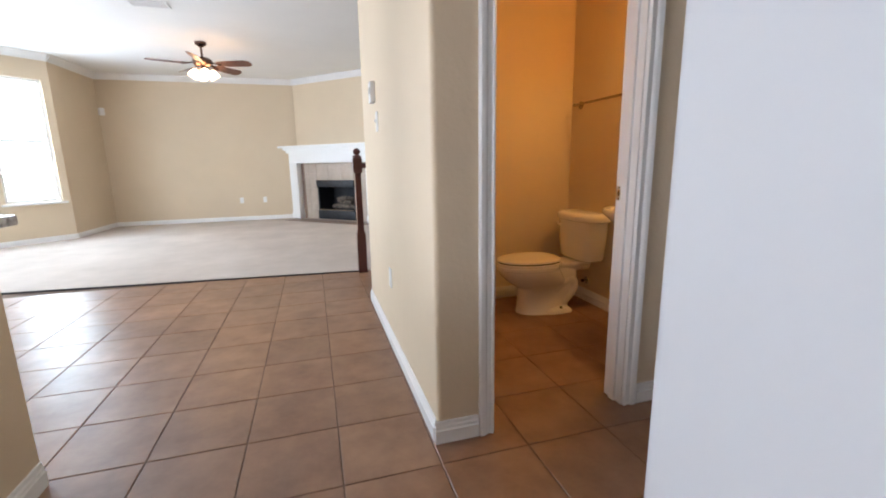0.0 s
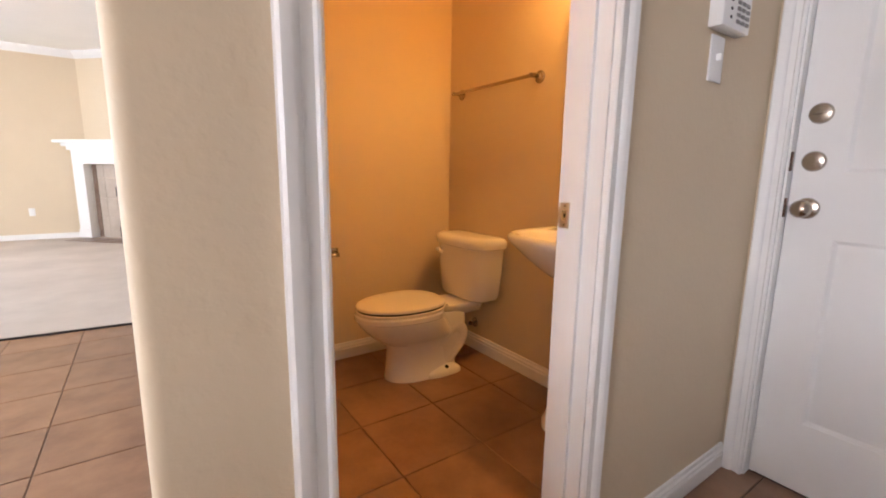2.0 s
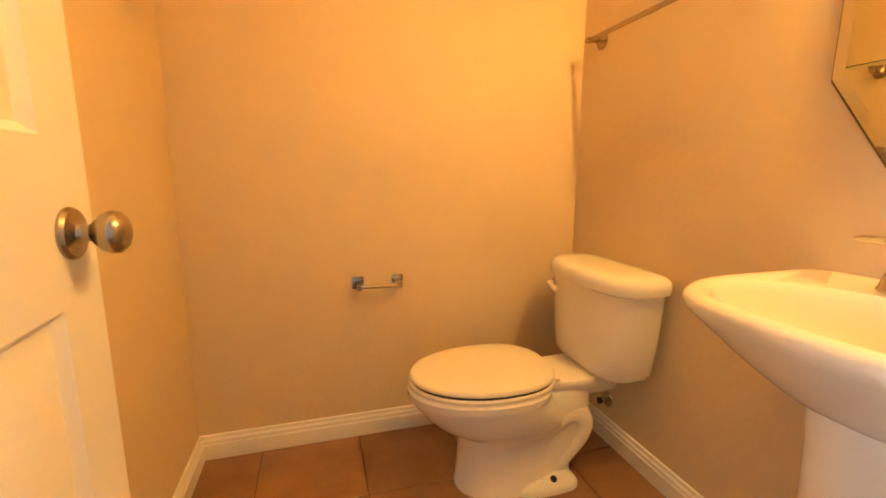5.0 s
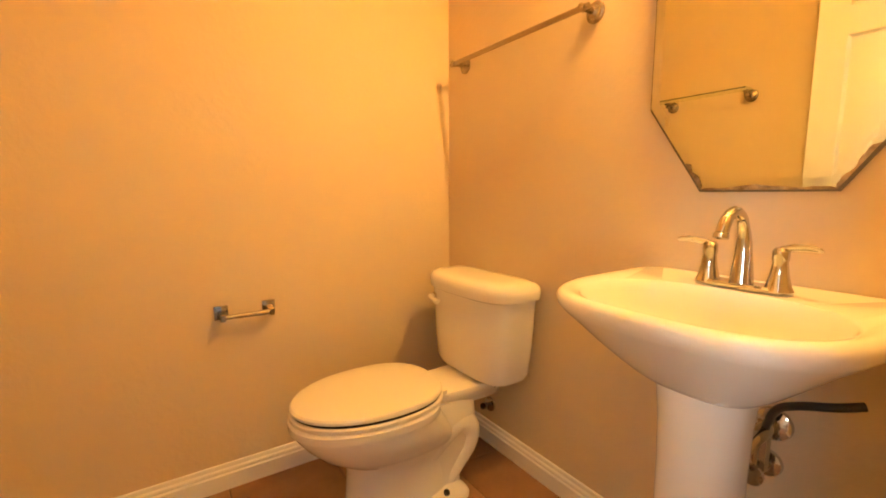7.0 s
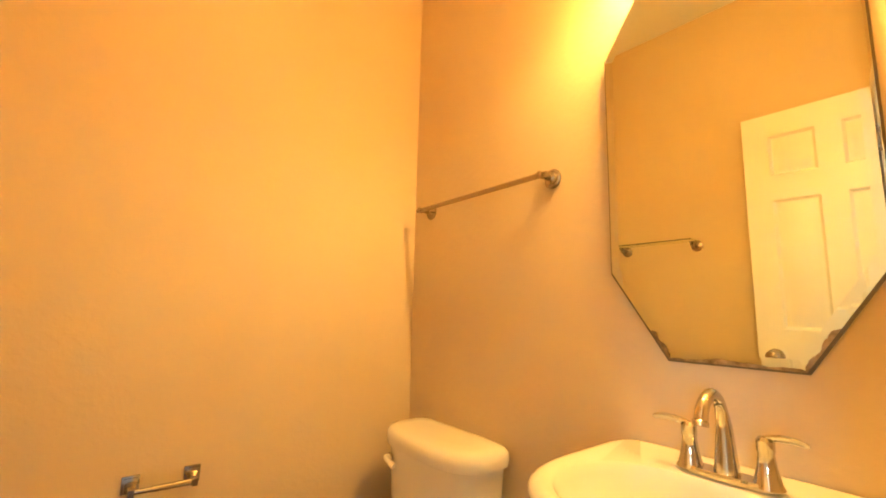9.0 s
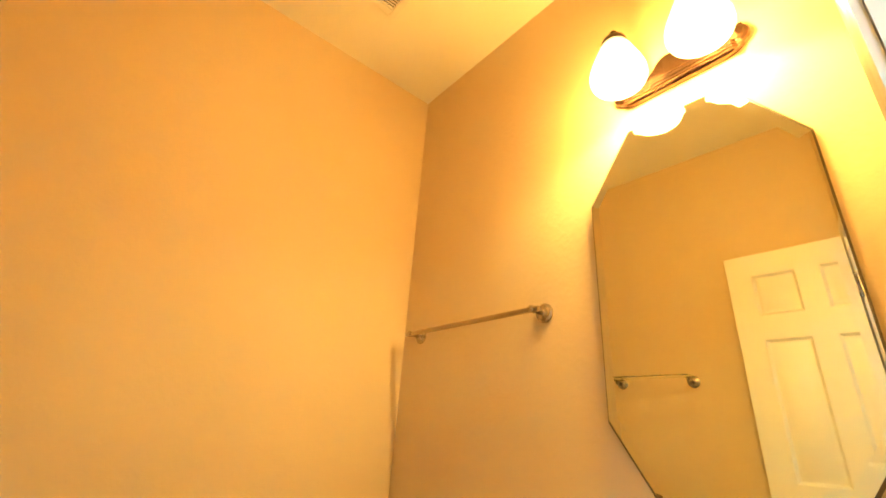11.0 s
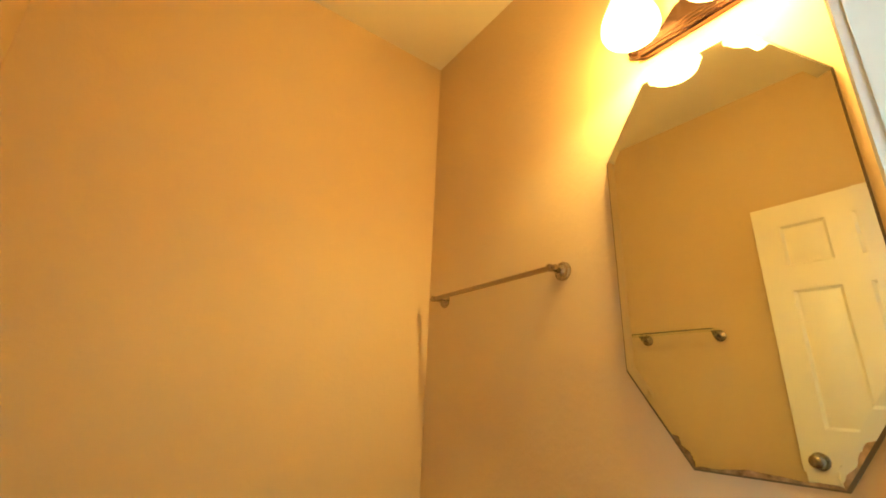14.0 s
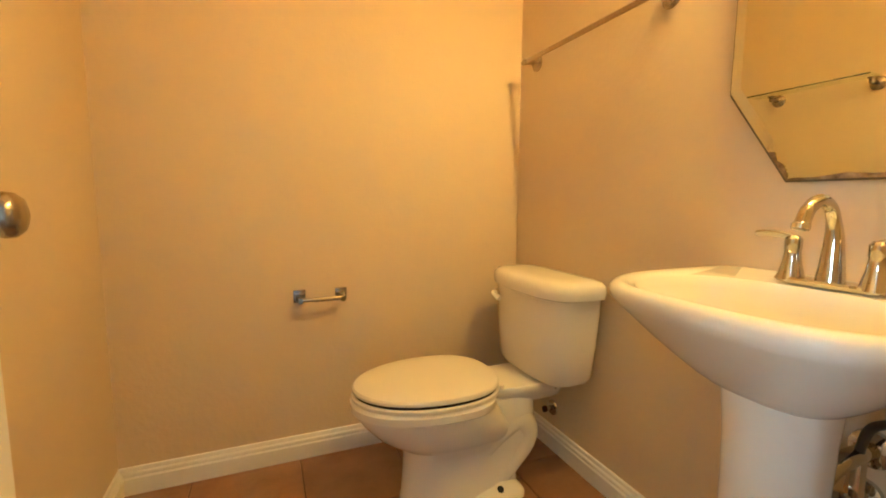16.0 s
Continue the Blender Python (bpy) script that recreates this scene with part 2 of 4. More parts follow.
JL, JR, HEAD = -1.376, -0.754, 2.045      # clear opening of the small bathroom's door
DI, DO = -1.523, -1.640                    # that wall's inner and outer face
wall("wall_far", (-1.50, 0, 0), (0.12, 0.12, H))
wall("wall_mirror", (0, DO, 0), (0.12, 0, H))
wall("wall_hall", (-1.616, DO, 0), (-1.49, 0.32, H), round_edges=((-1.616, DO), (-1.616, 0.32), (-1.49, 0.32)))
wall("wall_door_1", (-1.49, DO, 0), (JL - 0.018, DI, H))
wall("wall_door_2", (JR + 0.018, DO, 0), (0, DI, H))
wall("wall_door_3", (JL - 0.018, DO, HEAD + 0.018), (JR + 0.018, DI, H))
GX = 0.09                                # face of the wall with the heavy door
GY0, GY1, GH = -2.54, -1.718, 2.05
wall("wall_garage_1", (0.12, DO - 0.0, 0), (0.2, 0, H))
wall("wall_garage_2", (GX, GY1 + 0.02, 0), (0.2, DO, H))
wall("wall_garage_3", (GX, -2.76, 0), (0.2, GY0 - 0.02, H))
wall("wall_garage_4", (GX, GY0 - 0.02, GH + 0.02), (0.2, GY1 + 0.02, H))
wall("wall_near", (-1.665, -5.1, 0), (0.2, -2.735, H), "pale painted wall with a rounded corner", round_edges=((-1.665, -2.735),), paint=PALE)
wall("wall_stub", (-3.2, -1.85, 0), (-3.005, -1.415, H), round_edges=((-3.005, -1.415), (-3.2, -1.415)))
# unseen wall, added to keep low daylight off the alcove floor
wall("light_block_wall", (-3.2, -5.0, 0), (-3.03, -1.86, 0.82), "unseen low wall added to block low daylight")
wall("wall_living", (-5.64, 6.45, 0), (1.2, 6.57, H))
wall("wall_living_side", (1.0, 0.32, 0), (1.12, 6.45, H))
wall("wall_stair", (-1.49, 0.12, 0), (1.12, 0.32, H))


def slab_wall(name, a, b, openings=(), z0=0.0, z1=H, thick=0.12):
    """A wall from a to b in plan, its room face on that line, with openings (from, to, sill, head) through it."""
    a, b = Vector(a), Vector(b)
    d = (b - a)
    L = d.length
    d.normalize()
    bm = bmesh.new()
    cuts = sorted({0.0, L, *[u for o in openings for u in o[:2]]})
    m = Matrix(((d.x, -d.y, 0, a.x), (d.y, d.x, 0, a.y), (0, 0, 1, 0), (0, 0, 0, 1)))
    for u0, u1 in zip(cuts, cuts[1:]):
        here = [o for o in openings if o[0] <= (u0 + u1) / 2 <= o[1]]
        spans = [(z0, here[0][2]), (here[0][3], z1)] if here else [(z0, z1)]
        for s, e in spans:
            box(bm, (u0, -thick, s), (u1, 0, e), m=m)
    structure(name, bm, PAINT, "beige painted drywall with window openings" if openings else "beige painted drywall", "wall")
    return m


BAY = [(-5.64, 6.45), (-5.68, 5.07), (-6.95, 3.80), (-6.95, -5.15)]
WIN_Z = (0.62, 2.40)
KITCHEN_Z = (0.95, 2.15)


def window(name, m, u0, u1, watts, zs=WIN_Z, group="living room windows", tint=DAY):
    """A double-hung window in an opening: frame, meeting rail, panes, sill and the daylight behind it."""
    z0, z1 = zs
    w = thing(name, m @ Matrix.Translation((u0, 0, z0)), "tall white-framed window washed out by daylight", "window", group, "structure")
    W, T = u1 - u0, z1 - z0
    part("window_frame", boxes(((0, -0.09, 0), (0.045, -0.04, T)), ((W - 0.045, -0.09, 0), (W, -0.04, T)), ((0.045, -0.09, 0), (W - 0.045, -0.04, 0.045)),
                               ((0.045, -0.09, T - 0.045), (W - 0.045, -0.04, T)), ((0.045, -0.085, T * 0.5 - 0.02), (W - 0.045, -0.045, T * 0.5 + 0.02))), TRIM, w)
    for s in (0, 1):
        p = part("pane", boxes(((0.045, -0.07, 0.045 + s * (T * 0.5 - 0.025)), (W - 0.045, -0.066, T * 0.5 - 0.02 + s * (T * 0.5 - 0.025)))), GLASS, w)
        p.visible_shadow = False
    part("window_sill", boxes(((-0.05, -0.04, -0.035), (W + 0.05, 0.05, -0.002)), bevel=0.006), TRIM, w, "white painted wooden sill")
    lamp("window_daylight", "AREA", m @ pose((u0 + u1) / 2, -0.14, (z0 + z1) / 2, 90, 0, 0), watts, tint, (W, T))


slab_wall("wall_bay_1", BAY[0], BAY[1])
m2 = slab_wall("wall_bay_2", BAY[1], BAY[2], [(0.10, 0.76, *WIN_Z)])
window("window_1", m2, 0.10, 0.76, 75)
m5 = slab_wall("wall_behind", (-7.0, -5.0), (-1.6, -5.0))
m4 = slab_wall("wall_left", BAY[2], BAY[3], [(0.3, 1.5, *WIN_Z), (1.95, 3.75, 0.05, 2.1), (6.2, 8.7, *KITCHEN_Z)])
# out of view, added only as a daylight source for the living room
window("unseen_window_2", m4, 0.3, 1.5, 55)
# out of view; placed by the direction of daylight on hall and sink
window("unseen_window_4", m4, 6.2, 8.7, 128, KITCHEN_Z, "kitchen windows", (0.80, 0.85, 0.95))
ceiling = structure("ceiling", boxes(((-7.5, -5.2, H), (1.3, 7.0, H + 0.12))), CEIL, "white textured ceiling", "ceiling")


# Unseen glass door, added to brighten the floor from the left.
def added_patio_door(m, u0, u1):
    z0, z1 = 0.05, 2.1
    w = thing("unseen_window_3", m @ Matrix.Translation((u0, 0, z0)), "unseen sliding glass door added for daylight from the left", "glass door", kind="structure")
    W, T = u1 - u0, z1 - z0
    part("window_frame", boxes(((0, -0.09, 0), (0.06, -0.03, T)), ((W - 0.06, -0.09, 0), (W, -0.03, T)), ((0.06, -0.09, 0), (W - 0.06, -0.03, 0.06)),
                               ((0.06, -0.09, T - 0.06), (W - 0.06, -0.03, T)), ((W / 2 - 0.04, -0.085, 0.06), (W / 2 + 0.04, -0.035, T - 0.06))), TRIM, w)
    for s in (0, 1):
        a = 0.06 + s * (W / 2 - 0.02)
        p = part("pane", boxes(((a, -0.064, 0.06), (a + W / 2 - 0.1, -0.058, T - 0.06))), GLASS, w)
        p.visible_shadow = False
    lamp("window_daylight", "AREA", m @ pose((u0 + u1) / 2, -0.14, (z0 + z1) / 2, 90, 0, 0), 125, DAY, (W, T))


added_patio_door(m4, 1.95, 3.75)
structure("backdrop", boxes(((-8.6, -6.5, -0.1), (-8.55, 8.0, 4.0)), ((-8.55, 7.95, -0.1), (-5.9, 8.0, 4.0)), ((-8.55, -6.5, -0.1), (-1.2, -6.45, 4.0))), DAYLIGHT, "blank overcast brightness outside the windows", "sky")

floor = structure("floor", boxes(((-7.2, -5.2, -0.06), (1.2, 1.9, -0.005))), GROUT, "tan ceramic tile floor with brown grout", "floor")
ground = structure("ground", boxes(((-60, -60, -0.3), (60, 60, -0.1))), GROUT, "plain ground outside the house", "ground")


def carpet_sheet():
    bm = bmesh.new()
    out = [(-1.58, 1.30), (-1.2, 1.30), (-1.2, 0.3), (1.1, 0.3), (1.1, 6.5), (-5.66, 6.5), (-5.71, 5.07), (-7.0, 3.78), (-7.0, 1.84)]
    low = [bm.verts.new((x, y, -0.004)) for x, y in out]
    top = [bm.verts.new((x, y, 0.012)) for x, y in out]
    bm.faces.new(top)
    for i in range(len(out)):
        j = (i + 1) % len(out)
        bm.faces.new((low[i], low[j], top[j], top[i]))
    return bm


carpet = structure("carpet", carpet_sheet(), CARPET, "beige wall-to-wall carpet with a cut edge at the tile", "carpet")
structure("floor_trim", tube([(-1.6, 1.29, 0.004), (-7.0, 1.81, 0.004)], 0.008, 8), DARK, "dark metal strip between tile and carpet", "trim")

BASE = [(0, 0), (0.014, 0), (0.015, 0.056), (0.010, 0.060), (0.010, 0.064), (0.0135, 0.067), (0.0125, 0.073), (0.0075, 0.078), (0.0075, 0.082), (0.006, 0.090), (0, 0.092)]


def baseboard(a, b, out):
    structure("baseboard", run_profile(BASE, a, b, out), TRIM, "white moulded baseboard with a stepped top", "baseboard")


baseboard((-1.49, -0.0005), (0, -0.0005), (0, -1))
baseboard((-0.0005, -1.505), (-0.0005, -0.014), (-1, 0))
baseboard((-1.4895, -1.51), (-1.4895, -0.014), (1, 0))
baseboard((-0.70, DI + 0.0005), (-0.014, DI + 0.0005), (0, 1))
baseboard((-1.6165, -1.625), (-1.6165, 0.30), (-1, 0))
baseboard((-1.630, DO - 0.0005), (JL - 0.072, DO - 0.0005), (0, -1))
baseboard((JR + 0.075, DO - 0.0005), (GX - 0.012, DO - 0.0005), (0, -1))
baseboard((-3.0045, -1.84), (-3.0045, -1.435), (1, 0))
baseboard((-1.6655, -2.76), (-1.6655, -5.0), (-1, 0))
baseboard((-1.645, -2.7345), (GX, -2.7345), (0, 1))
baseboard((-3.21, -1.4145), (-3.025, -1.4145), (0, 1))
baseboard((-5.64, 6.4495), (-2.3, 6.4495), (0, -1))
for a, b in zip(BAY, BAY[1:]):
    d = (Vector(b) - Vector(a)).normalized()
    baseboard(tuple(Vector(a)), tuple(Vector(b)), (-d.y, d.x))

CROWN = [(0, -0.10), (0.012, -0.10), (0.02, -0.085), (0.05, -0.05), (0.075, -0.022), (0.08, -0.012), (0.08, -0.0005), (0, -0.0005)]


def crown(a, b, out):
    structure("crown_moulding", run_profile([(d, H + h) for d, h in CROWN], a, b, out), TRIM, "white crown moulding under the ceiling", "trim")


crown((-5.64, 6.4495), (-2.27, 6.4495), (0, -1))
for a, b in zip(BAY, BAY[1:]):
    d = (Vector(b) - Vector(a)).normalized()
    crown(tuple(Vector(a)), tuple(Vector(b)), (-d.y, d.x))

# ---- door frames ----
CASE = [(0, 0), (0, 0.011), (0.004, 0.015), (0.009, 0.015), (0.013, 0.010), (0.030, 0.0105), (0.034, 0.016), (0.044, 0.0195), (0.057, 0.0195), (0.062, 0.014), (0.062, 0)]


def casing(name, m, w, h, label="white moulded door casing", deep=1.0):
    """Casing round an opening of w by h: m puts x along the wall, y out of the wall, z up."""
    for side in (0, 1):
        bm = bmesh.new()
        s = -1 if side == 0 else 1
        x0 = 0 if side == 0 else w
        rings = []
        for z, mitre in ((0, 0), (h, 1)):
            rings.append([m @ Vector((x0 + s * (0.006 + d), o * deep + 0.0005, z + (0.006 + d if mitre else 0))) for d, o in CASE])
        structure(name, loft(rings, True, bm), TRIM, label, "trim")
    rings = [[m @ Vector((x, o * deep + 0.0005, h + 0.006 + d)) for (d, o), x in zip(CASE, [x0 + s * (0.006 + d) for d, _ in CASE])] for x0, s in ((0, -1), (w, 1))]
    structure(name, loft(rings, True), TRIM, label, "trim")


def along(x, y, rz):
    return pose(x, y, 0, 0, 0, rz)


def jamb(name, m, w, h, depth, stop_at):
    """Lining of an opening with door stops."""
    t = 0.018
    bm = boxes(((-t, -depth, 0), (0, 0, h)), ((w, -depth, 0), (w + t, 0, h)), ((-t, -depth, h), (w + t, 0, h + t)),
               ((0, stop_at, 0), (0.011, stop_at + 0.035, h)), ((w - 0.011, stop_at, 0), (w, stop_at + 0.035, h)), ((0.011, stop_at, h - 0.011), (w - 0.011, stop_at + 0.035, h)))
    bmesh.ops.transform(bm, matrix=m, verts=bm.verts)
    structure(name, bm, TRIM, "white painted door jamb with stops", "door frame")


m_out = Matrix(((1, 0, 0, JL), (0, -1, 0, DO), (0, 0, 1, 0), (0, 0, 0, 1)))      # y out of the hall side
m_in = Matrix(((1, 0, 0, JL), (0, 1, 0, DI), (0, 0, 1, 0), (0, 0, 0, 1)))        # y out of the room side
casing("door_casing", m_out, JR - JL, HEAD)
casing("door_casing", m_in, JR - JL, HEAD, deep=0.45)
jamb("door_frame_1", m_in, JR - JL, HEAD, DI - DO, -0.078)
m_g = Matrix(((0, -1, 0, GX), (1, 0, 0, GY0), (0, 0, 1, 0), (0, 0, 0, 1)))       # heavy door: x along +y, y towards the hall
casing("door_casing", m_g, GY1 - GY0, GH)
jamb("door_frame_2", m_g, GY1 - GY0, GH, 0.13, -0.085)


def panel_leaf(w, h, t, stile, mid, rows, deep=0.012):
    """A moulded six-panel leaf: x across, y thickness, z up."""
    pw = (w - 2 * stile - mid) / 2
    xs = [0, stile, stile + pw, stile + pw + mid, w - stile, w]
    zs = [0] + [z for r in rows for z in r] + [h]
    bm = bmesh.new()
    panels = []
    for y in (0, t):
        grid = [[bm.verts.new((x, y, z)) for x in xs] for z in zs]
        for i in range(len(zs) - 1):
            for j in range(len(xs) - 1):
                f = bm.faces.new((grid[i][j], grid[i][j + 1], grid[i + 1][j + 1], grid[i + 1][j]))
                if i % 2 == 1 and j in (1, 3):
                    panels.append(f)
        if y == 0:
            first = grid
    def edge(g):
        n, k = len(zs) - 1, len(xs) - 1
        return [g[0][j] for j in range(k)] + [g[i][k] for i in range(n)] + [g[n][j] for j in range(k, 0, -1)] + [g[i][0] for i in range(n, 0, -1)]
    a, b = edge(first), edge(grid)
    for i in range(len(a)):
        j = (i + 1) % len(a)
        bm.faces.new((a[i], a[j], b[j], b[i]))
    bmesh.ops.recalc_face_normals(bm, faces=bm.faces)
    for thick, depth in ((0.016, -deep), (0.006, 0.0), (0.026, deep * 0.75)):
        bmesh.ops.inset_individual(bm, faces=panels, thickness=thick, depth=depth)
    return bm


ROWS = [(0.24, 0.85), (1.055, 1.625), (1.735, 1.925)]


def knob_profile(m, bm=None):
    return lathe([(0.033, 0), (0.033, 0.004), (0.030, 0.009), (0.013, 0.013), (0.0105, 0.022), (0.011, 0.028), (0.017, 0.034), (0.0245, 0.043), (0.0275, 0.053), (0.0265, 0.063), (0.0205, 0.071), (0.011, 0.0755), (0.003, 0.0765)], 26, m, bm)


# small bathroom's door, swung open into the room
door = thing("door_1", pose(JL + 0.010, DI + 0.016, 0.008, 0, 0, 91.1), "white six-panel door standing open against the side wall", "door", kind="structure")
DW = JR - JL - 0.008
leaf = part("leaf", panel_leaf(DW, 2.03, 0.035, 0.098, 0.085, ROWS), DOOR, door)
leaf.location = (0, -0.035, 0)
for s, y in ((-1, -0.035), (1, 0.0)):
    part("door_knob", knob_profile(pose(DW - 0.062, y, 0.939, 90 if s < 0 else -90, 0, 0) @ Matrix.Diagonal((1, 1, 0.84, 1))), NICKEL, door, "satin nickel door knob")
part("latch_plate", boxes(((DW - 0.0005, -0.030, 0.915), (DW + 0.0015, -0.005, 0.975)), bevel=0.0006), NICKEL, door)


def hinge(z):
    """A hinge: one plate on the leaf's edge, one on the jamb, and the barrel between them."""
    y = DI + 0.0145
    rim = [(JL + 0.002, -0.05)] + [(JL + 0.030 + 0.012 * math.cos(a), k * 0.038 + 0.012 * math.sin(a)) for k, a0 in ((-1, -90), (1, 0)) for a in (radians(a0 + 15 * i) for i in range(7))] + [(JL + 0.002, 0.05)]
    h = part("hinge", loft([[Vector((x, yy, z + dz)) for x, dz in rim] for yy in (y + 0.001, y - 0.0015)]), NICKEL)
    tagged(h, "brushed nickel hinge on the open door's edge", "hinge", "door hinges")
    part("jamb_plate", boxes(((JL - 0.0005, DI - 0.034, z - 0.05), (JL + 0.0015, DI - 0.002, z + 0.05)), bevel=0.0008), NICKEL, h)
    part("barrel", tube([(JL + 0.0, DI + 0.006, z - 0.05), (JL + 0.0, DI + 0.006, z + 0.05)], 0.0055, 12), NICKEL, h)
    for k in (-0.034, 0.0, 0.034):
        part("screw", lathe([(0.004, 0), (0.0035, 0.001)], 10, pose(JL + (0.014 if k else 0.024), y - 0.0015, z + k, 90, 0, 0)), NICKEL, h)


for z in (0.20, 1.122, 1.83):
    hinge(z)

strike = part("strike_plate", boxes(((JR - 0.0018, -1.558, 0.919), (JR + 0.0005, -1.530, 0.981)), ((JR - 0.0024, -1.5305, 0.930), (JR + 0.0005, -1.525, 0.970)), bevel=0.0008), SATIN)
tagged(strike, "brushed nickel strike plate on the white jamb", "strike plate")
part("latch_hole", boxes(((JR - 0.0024, -1.549, 0.938), (JR - 0.0019, -1.535, 0.962))), CHROME, strike)
part("latch_slot", boxes(((JR - 0.0030, -1.547, 0.945), (JR - 0.0024, -1.542, 0.955))), DARK, strike)
for z in (0.927, 0.973):
    part("screw", lathe([(0.003, 0), (0.0026, 0.0008)], 10, pose(JR - 0.0018, -1.544, z, 0, -90, 0)), CHROME, strike)

# heavy door of the hall, closed
gd = thing("door_2", pose(GX + 0.055, GY0 + 0.003, 0.012, 0, 0, 90), "white six-panel entry door, closed, with three locks", "door", kind="structure")
GW = GY1 - GY0 - 0.006
gleaf = part("leaf", panel_leaf(GW, 2.03, 0.044, 0.125, 0.11, ROWS), DOOR, gd)
gleaf.location = (0, -0.022, 0)
LOCK = [(0.031, 0), (0.031, 0.004), (0.027, 0.011), (0.012, 0.014), (0.004, 0.0145)]
for z, kind in ((1.243, 0), (1.100, 0), (0.955, 1)):
    m = pose(GW - 0.050, 0.022, z - 0.012, -90, 0, 0)
    if kind:
        part("door_knob", knob_profile(m), NICKEL, gd, "satin nickel door knob")
    else:
        d = part("deadbolt", lathe(LOCK, 26, m), NICKEL, gd, "satin nickel deadbolt rosette")
        part("thumb_turn", boxes(((-0.016, 0.0, 0.0), (0.016, 0.006, 0.014)), bevel=0.002), NICKEL, d).matrix_basis = m @ Matrix.Translation((0, -0.003, 0.012))
for z in (1.10, 0.955):
    s = part("strike_plate", boxes(((0.000, -0.002, -0.03), (0.012, 0.006, 0.03)), bevel=0.001), BRONZE)
    s.matrix_world = pose(GX + 0.004, GY1 - 0.004, z)
    tagged(s, "dark bronze strike on the door jamb", "strike plate", "entry strikes")

# ---- toilet ----
TY = -0.375


def toilet():
    t = thing("toilet", pose(0, TY, 0), "white two-piece toilet with closed lid on tile floor", "toilet")
    secs = [(0.0, -0.455, 0.192, 0.19, 0.116), (0.015, -0.455, 0.192, 0.19, 0.116), (0.03, -0.455, 0.188, 0.185, 0.110), (0.09, -0.455, 0.184, 0.18, 0.101), (0.16, -0.455, 0.181, 0.19, 0.097),
            (0.19, -0.455, 0.188, 0.20, 0.102), (0.215, -0.46, 0.222, 0.20, 0.124), (0.245, -0.47, 0.254, 0.19, 0.146), (0.285, -0.485, 0.277, 0.175, 0.163), (0.32, -0.50, 0.287, 0.165, 0.172), (0.333, -0.505, 0.285, 0.165, 0.172),
            (0.338, -0.51, 0.291, 0.165, 0.179), (0.360, -0.51, 0.292, 0.165, 0.180), (0.367, -0.51, 0.284, 0.158, 0.173)]
    bm = loft([blob(cx, 0, z, f, b, hw, 2.15, 2.5) for z, cx, f, b, hw in secs])
    part("bowl", bm, CHINA, t)
    # body and trapway between bowl and wall
    bm = loft([blob(-0.33, 0, z, f, b, hw, 3, 3, 40) for z, f, b, hw in ((0.0, 0.10, 0.085, 0.098), (0.05, 0.10, 0.085, 0.090), (0.09, 0.10, 0.095, 0.088), (0.14, 0.10, 0.125, 0.090), (0.20, 0.10, 0.15, 0.095), (0.26, 0.10, 0.155, 0.097), (0.31, 0.10, 0.15, 0.097), (0.33, 0.10, 0.14, 0.09))])
    part("body", bm, CHINA, t)
    for s in (-1, 1):
        path = spline([(-0.46, s * 0.040, 0.09), (-0.40, s * 0.054, 0.14), (-0.335, s * 0.060, 0.205), (-0.265, s * 0.058, 0.240), (-0.222, s * 0.056, 0.205), (-0.228, s * 0.056, 0.150), (-0.275, s * 0.060, 0.095), (-0.32, s * 0.062, 0.04)], 6)
        part("trapway", tube(path, [0.030 + 0.014 * math.sin(math.pi * i / (len(path) - 1)) for i in range(len(path))], 16), CHINA, t)
        bm = loft([blob(-0.352, s * (0.086 - 0.012 * (1 - k)), z, a, a * 0.86, 0.052 * k, 2.8, 3.2, 36) for z, a, k in ((0, 0.12, 1), (0.014, 0.12, 1), (0.024, 0.112, 0.93), (0.032, 0.098, 0.78), (0.042, 0.075, 0.55), (0.048, 0.045, 0.3))])
        part("foot_flange", bm, CHINA, t)
        part("bolt_hole", lathe([(0.011, 0), (0.011, 0.003), (0.008, 0.0035)], 14, pose(-0.345, s * 0.113, 0.0385, -s * 36, 0, 0)), DARK, t)
    # shelf below the tank
    bm = loft([blob(-0.20, 0, z, 0.20 * k, 0.135, 0.102 * k, 3, 4) for z, k in ((0.30, 0.72), (0.322, 0.86), (0.346, 1.0), (0.362, 1.0), (0.367, 0.97))])
    part("tank_shelf", bm, CHINA, t)
    TC = 0.010
    secs = [(0.368, 0.068, 0.165), (0.376, 0.083, 0.182), (0.395, 0.092, 0.192), (0.50, 0.098, 0.203), (0.665, 0.102, 0.215)]
    part("tank", loft([blob(-0.122, TC, z, d, d, hw, 3.0, 6) for z, d, hw in secs]), CHINA, t)
    secs = [(0.660, 0.104, 0.220), (0.664, 0.111, 0.230), (0.685, 0.114, 0.233), (0.702, 0.112, 0.230), (0.714, 0.102, 0.219), (0.720, 0.083, 0.197), (0.722, 0.05, 0.15)]
    part("tank_lid", loft([blob(-0.124, TC, z, d, d * 0.97, hw, 2.8, 6) for z, d, hw in secs]), CHINA, t)
    lever = part("flush_lever", tube(spline([(-0.222, 0.145, 0.628), (-0.240, 0.145, 0.628), (-0.246, 0.13, 0.627), (-0.248, 0.10, 0.622), (-0.248, 0.085, 0.62)], 5), [(0.011, 0.011)] * 6 + [(0.008, 0.008)] * 8 + [(0.006, 0.010)] * 7, 12), SEAT, t)
    part("lever_collar", lathe([(0.016, 0), (0.016, 0.004), (0.011, 0.008)], 16, pose(-0.222, 0.145, 0.628, 0, -90, 0)), CHROME, lever)

